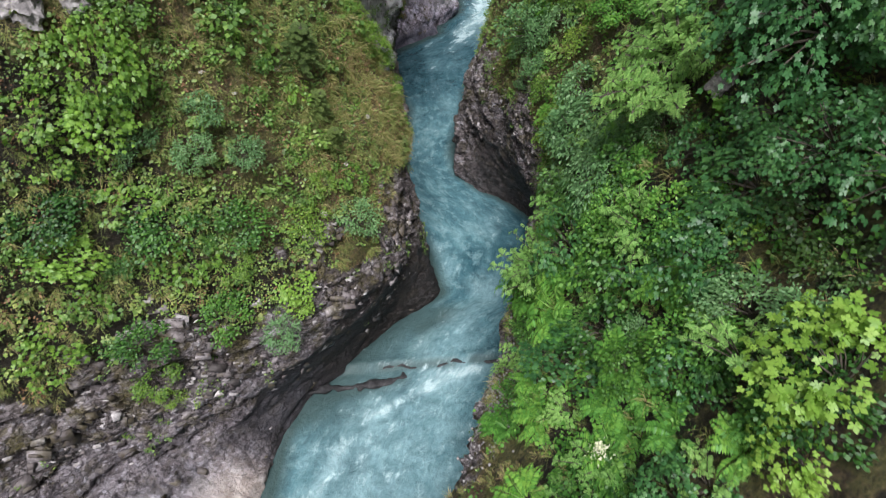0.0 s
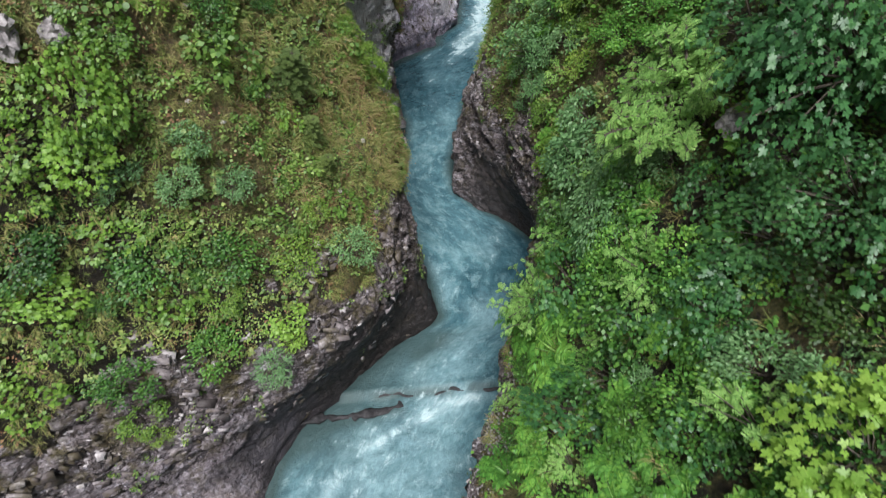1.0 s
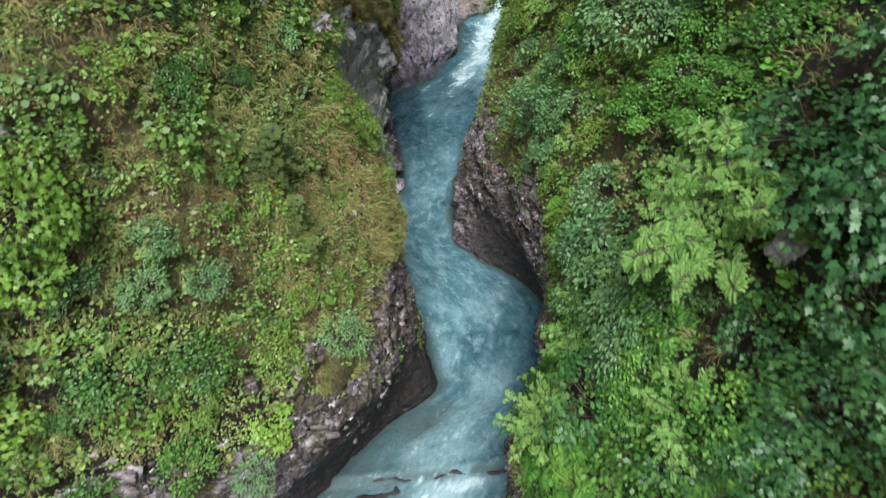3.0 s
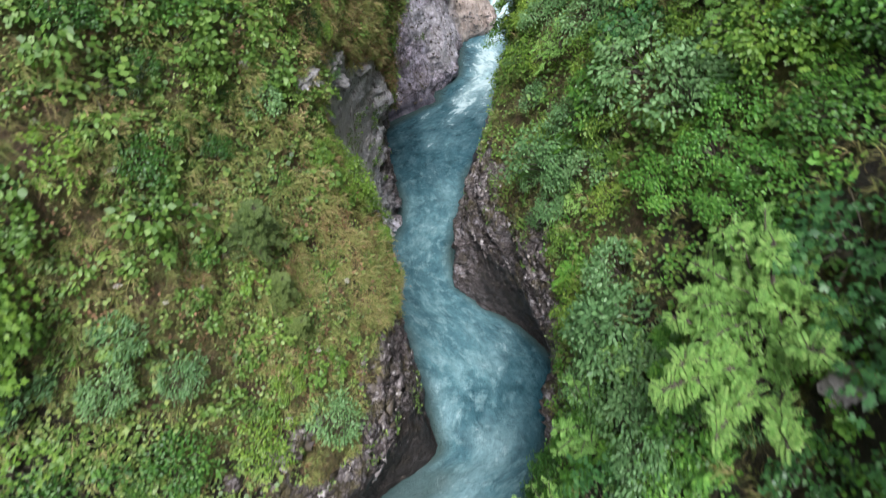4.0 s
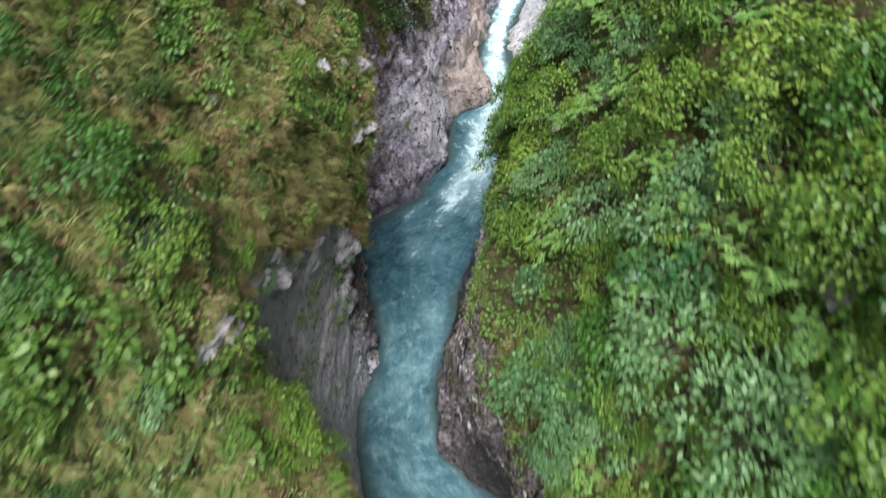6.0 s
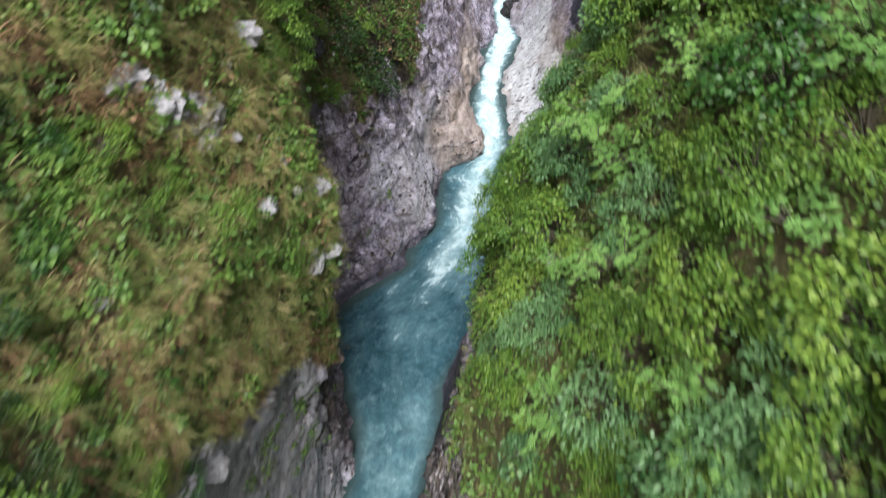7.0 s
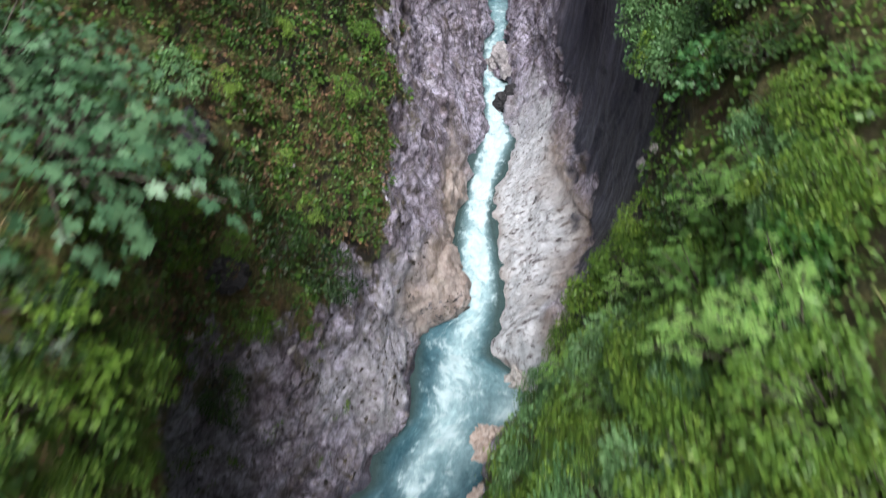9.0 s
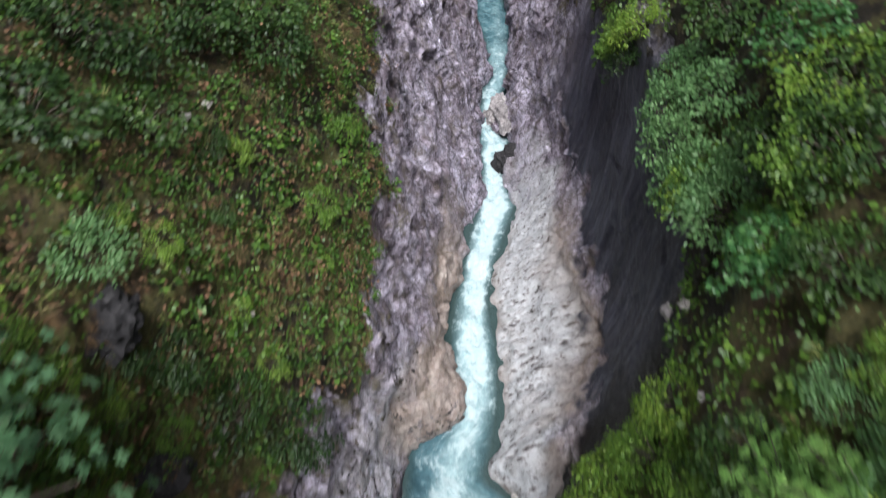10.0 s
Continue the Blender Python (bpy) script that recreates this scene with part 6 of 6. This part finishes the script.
# ---- broken rock ----
def rock_plates(sheet, name, label, number, near, heights, sizes, seed, mat, patchy=0.0):
    """Angular plates and splinters of limestone that stand out of a bare rock face, bedded alike."""
    P, N, soil, H = sheet
    i0, i1 = np.searchsorted(YS, [-8.5, 72.5])
    j0, j1 = 3, len(HS) + 2
    A, U, V = P[i0:i1, j0:j1], P[i0 + 1:i1 + 1, j0:j1] - P[i0:i1, j0:j1], P[i0:i1, j0 + 1:j1 + 1] - P[i0:i1, j0:j1]
    w = np.linalg.norm(np.cross(U, V), axis=-1) * np.clip((0.75 - soil[i0:i1, j0:j1]) / 0.4, 0, 1) * np.interp(YS[i0:i1], *near)[:, None]
    w = w * np.interp(H[i0:i1, j0:j1], *heights) * np.clip(0.5 + 1.5 * lattice(A.reshape(-1, 3) * 1.1, seed).reshape(w.shape) - patchy, 0.02, 1)
    r = np.random.default_rng(seed)
    k = r.choice(w.size, number, p=(w / w.sum()).ravel())
    p = A.reshape(-1, 3)[k] + r.random((number, 1)) * U.reshape(-1, 3)[k] + r.random((number, 1)) * V.reshape(-1, 3)[k]
    n = N[i0:i1, j0:j1].reshape(-1, 3)[k]
    a = r.uniform(0, 1, number) ** 2.2 * (sizes[1] - sizes[0]) + sizes[0]
    half = np.stack([a, a * r.uniform(0.28, 0.60, number), a * r.uniform(0.08, 0.20, number)], 1)
    flat_on = unit(np.array([-0.08, 0.10, 0.40]) + n + r.normal(size=(number, 3)) * 0.14)
    long_way = unit(np.cross(flat_on, 0.25 * r.normal(size=(number, 3)) + np.array([0.2, 0.3, 1.0])))
    third = np.cross(flat_on, long_way)
    corners = np.array([(x, y, z) for z in (-1, 1) for x, y in ((-1, -1), (1, -1), (1, 1), (-1, 1))], float)
    c = corners[None] * (1 + r.uniform(-0.42, 0.15, (number, 8, 3)))
    c = c * half[:, None]
    v = p[:, None] + n[:, None] * (-0.13 * a)[:, None, None] + c[..., 0:1] * long_way[:, None] + c[..., 1:2] * third[:, None] + c[..., 2:3] * flat_on[:, None]
    box = np.array([(0, 3, 2, 1), (4, 5, 6, 7), (0, 1, 5, 4), (1, 2, 6, 5), (2, 3, 7, 6), (3, 0, 4, 7)])
    f = box[None] + (np.arange(number) * 8)[:, None, None]
    tagged(new(name, mesh_of(name, v.reshape(-1, 3), f.reshape(-1, 4), mat)), label, "rock", kind="stuff")


LOW_WALL = ([2, 4, 16.2, 17.2], [0.0, 1.0, 1.0, 0.0])
rock_plates(WEST_SHEET, "rock_plates", "broken grey and pinkish limestone plates on the wall", 1800, LOW_WALL, ([0.4, 2.2, 3.2, 7], [0.02, 0.25, 1.0, 1.0]), (0.05, 0.24), 601, PLATE)
rock_plates(WEST_SHEET, "rock_plates", "small limestone splinters on the mossy rim", 1700, LOW_WALL, ([1.5, 3.2, 7], [0.0, 1.0, 1.0]), (0.03, 0.11), 602, PLATE)
rock_plates(EAST_SHEET, "rock_plates", "broken grey limestone plates on the bulging wall", 2600, ([14.5, 16, 22.5, 24], [0.0, 1.0, 1.0, 0.0]), ([2.2, 3.4, 8], [0.0, 1.0, 1.0]), (0.03, 0.15), 603, PLATE)
rock_plates(WEST_SHEET, "rock_plates", "splintered limestone along the foot of the rock", 1200, ([22, 23, 26, 27, 31, 38, 39], [0.0, 1.0, 0.6, 0.0, 1.0, 1.0, 0.0]), ([0.2, 0.8, 2.5, 6, 9], [0.5, 1.0, 0.5, 0.3, 0.0]), (0.04, 0.16), 604, PLATE, 0.2)

# ---- stones ----
def boulder(name, label, place, size, mat, seed, squash=(1, 1, 0.7), category="boulder", group="", broken=1.0):
    """A broken lump of limestone, partly sunk in the ground."""
    bm = bmesh.new()
    bmesh.ops.create_icosphere(bm, subdivisions=4 if max(size, 0) > 0.35 else 3, radius=1.0)
    pts = np.array([v.co for v in bm.verts])
    d = 1 + 0.30 * lattice(pts * 1.3 + seed, seed) + broken * (0.24 * facets(pts * 1.9 + seed, seed + 1) + 0.10 * facets(pts * 5.0, seed + 2))
    pts = pts * d[:, None] * squash
    for vert, q in zip(bm.verts, pts):
        vert.co = q
    me = bpy.data.meshes.new(name)
    bm.to_mesh(me)
    bm.free()
    me.materials.append(mat)
    ob = new(name, me)
    r = np.random.default_rng(seed)
    ob.matrix_basis = Matrix.Translation(Vector(place)) @ Matrix.Rotation(r.uniform(0, 6.28), 4, "Z") @ Matrix.Rotation(r.uniform(-0.5, 0.5), 4, "X") @ Matrix.Diagonal((size, size, size, 1))
    return tagged(ob, label, category, group)


def slope_stone(bank, y, h, size, mat, seed, label, squash=(1, 1, 0.7)):
    p, n = ground_at(bank, y, h)
    return boulder("stone", label, Vector(p) + 0.05 * size * Vector(n), size, mat, seed, squash, "stone", "stones on the slope")


boulder("boulder", "rosy water-worn boulder at the edge of the rapids", (3.45, 32.9, float(level(32.9)) + 0.05), 0.60, ROSY_STONE, 11, broken=1.0)
boulder("boulder", "pale boulder washed over by the white water", (4.9, 35.2, float(level(35.2)) + 0.10), 0.60, PALE_STONE, 12, broken=0.9)
boulder("boulder", "small pale boulder below the overhanging bushes", (3.15, 30.9, float(level(31.2)) - 0.08), 0.55, ROSY_STONE, 13, broken=0.9)
boulder("boulder", "rounded boulder jammed in the narrows", (5.65, 55.2, float(level(54.9)) + 0.25), 1.2, GREY_STONE, 14, (1, 0.8, 0.9))
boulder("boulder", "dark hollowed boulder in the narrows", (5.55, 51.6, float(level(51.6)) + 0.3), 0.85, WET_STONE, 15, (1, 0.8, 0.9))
OUTCROPS = ((16.7, 10.4, 0.36), (18.4, 9.6, 0.32), (20.9, 8.2, 0.27), (23.4, 9.2, 0.30), (23.8, 13.6, 0.30), (23.4, 13.4, 0.18), (22.1, 13.5, 0.34), (22.3, 13.1, 0.38), (22.4, 12.8, 0.26), (21.9, 14.0, 0.28), (23.3, 9.5, 0.17),
            (22.5, 11.3, 0.24), (23.9, 10.6, 0.26), (23.4, 11.5, 0.18), (20.3, 12.0, 0.14), (19.5, 12.5, 0.16), (17.2, 10.2, 0.26), (19.3, 9.4, 0.24))
for k, (y, h, s) in enumerate(OUTCROPS):
    for j in range(2 if s > 0.2 else 1):
        p, n = ground_at(WEST, y + (0, 0.32, -0.20)[j] * s / 0.3, h + (0, -0.12, 0.22)[j] * s / 0.3)
        size = s * (0.95, 0.65, 0.5)[j] if s > 0.2 else s * 0.8
        boulder("rock_outcrop", "pale weathered limestone outcrop on the grassy slope", Vector(p) - 0.25 * size * Vector(n), size, OUTCROP_STONE, 300 + 3 * k + j, (1.4, 0.7, 0.7), "rock", "outcrops on the slope")
for k, (place, size, squash) in enumerate((((-3.2, 17.8, 12.15), 0.40, (1.3, 0.9, 0.6)), ((-3.0, 18.4, 11.95), 0.30, (0.9, 1.3, 0.7)), ((-2.72, 19.4, 11.6), 0.28, (1.0, 1.5, 0.5)), ((-3.1, 17.55, 11.3), 0.22, (1, 1, 1.2)))):
    boulder("rock_outcrop", "pale weathered limestone block on the rim of the hollow", place, size, OUTCROP_STONE, 400 + k, squash, "rock", "outcrops on the slope", 0.8)
for k, (y, h, s) in enumerate(((10.9, 11.7, 0.45), (11.4, 11.6, 0.25), (33.5, 11.4, 0.58), (32.3, 8.7, 0.45))):
    p, n = ground_at(WEST, y, h)
    boulder("rock_outcrop", "dark grey limestone outcrop among the growth", Vector(p) - 0.3 * s * Vector(n), s, WET_STONE if y > 30 else GREY_STONE, 60 + k, (1.1, 0.9, 1.0), "rock", "outcrops on the slope")
for k, (y, h, s) in enumerate(((9.3, 11.1, 0.24), (15.6, 12.7, 0.22), (15.5, 12.1, 0.16), (23.0, 9.6, 0.16), (35.7, 9.0, 0.2))):
    p, n = ground_at(EAST, y, h)
    boulder("rock_outcrop", "weathered grey rock showing through the growth", Vector(p) - 0.2 * s * Vector(n), s, GREY_STONE, 80 + k, (1, 1, 0.9), "rock", "outcrops on the slope")
for k, (y, h, s) in enumerate(((13.4, 9.0, 0.12), (13.6, 10.1, 0.08), (12.3, 9.9, 0.08), (12.8, 8.8, 0.06), (12.2, 9.1, 0.06), (12.0, 9.7, 0.06), (23.2, 12.2, 0.08), (20.9, 11.6, 0.07), (38.3, 12.4, 0.12), (37.5, 12.6, 0.11), (38.0, 14.0, 0.10),
                               (34.2, 8.3, 0.11), (33.0, 8.1, 0.10), (40.2, 6.9, 0.10), (36.0, 10.3, 0.07), (9.4, 4.6, 0.11))):
    slope_stone(WEST, y, h, s, PALE_STONE, 200 + k, "white limestone stone lying in the grass")
slope_stone(EAST, 35.0, 10.1, 0.14, PALE_STONE, 230, "white limestone stone below the bushes")
slope_stone(EAST, 32.7, 10.3, 0.10, PALE_STONE, 231, "white limestone stone below the bushes")
for k in range(34):
    y, h = rng.uniform(11, 36), rng.uniform(5.5, 12.5)
    if h > float(bare_to(WEST, np.array([y]))[0]) + 0.6:
        slope_stone(WEST, y, h, rng.uniform(0.04, 0.12), PALE_STONE, 110 + k, "small pale limestone stone lying in the grass")


def ledge(name, label, points, radius, seed):
    """A long dark sill of rock that just breaks the water."""
    pts = np.array([(x, y, float(level(y)) + dz) for x, y, dz in points])
    k = np.linspace(0, len(pts) - 1, 60)
    line = np.stack([np.interp(k, np.arange(len(pts)), pts[:, a]) for a in range(3)], 1)
    vv, ff = tube(line, radius, radius * 0.6, 8)
    thick = 0.35 + 0.9 * np.abs(lattice(line * 1.9, seed + 9)) + 0.5 * np.clip(lattice(line * 5.0, seed + 8), 0, 1)
    vv = np.repeat(line, 8, 0) + (vv - np.repeat(line, 8, 0)) * np.repeat(thick, 8)[:, None] * (1, 1.6, 0.8)
    vv = vv + 0.9 * radius * np.stack([lattice(vv * 2.3, seed + a) for a in range(3)], 1) + 0.5 * radius * np.stack([lattice(vv * 7.0, seed + 5 + a) for a in range(3)], 1)
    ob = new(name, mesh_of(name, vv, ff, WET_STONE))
    return tagged(ob, label, "rock")


sill = [(x, 11.44 + 0.10 * (x - 0.5) + 0.05 * math.sin(2.7 * x) + 0.03 * math.sin(7.1 * x), -0.035 + 0.035 * math.sin(4.3 * x + 1.0)) for x in np.linspace(-1.9, 2.4, 24)]
ledge("rock_ledge", "dark wet rock sill just breaking the stream's surface", sill, 0.06, 501)
ledge("rock_ledge", "dark wet rock rib lying low in the stream", [(-4.1, 10.25, 0.02), (-3.3, 10.5, 0.0), (-2.5, 10.65, 0.0), (-1.8, 10.78, -0.05), (-1.2, 10.95, -0.12)], 0.13, 511)


def gravel():
    """Loose gravel and cobbles on the mossy rim of the east bank."""
    r = np.random.default_rng(91)
    P, N, soil, H = EAST_SHEET
    pieces = []
    base, faces = np.array([(1, 0, 0), (-1, 0, 0), (0, 1, 0), (0, -1, 0), (0, 0, 1), (0, 0, -1)], float), np.array([(0, 2, 4), (2, 1, 4), (1, 3, 4), (3, 0, 4), (2, 0, 5), (1, 2, 5), (3, 1, 5), (0, 3, 5)])
    for k in range(900):
        y, h = r.normal(8.0, 0.8), r.normal(3.9, 0.7)
        p, n = ground_at(EAST, y, h)
        s = r.uniform(0.015, 0.055)
        pieces.append((p + n * s * 0.3 + s * base * r.uniform(0.6, 1.3, (6, 3)), faces))
    v, f = joined(pieces)
    tagged(new("gravel", mesh_of("gravel", v, f, GREY_STONE)), "loose grey and brown gravel on the bank's rim", "gravel", kind="stuff")


gravel()
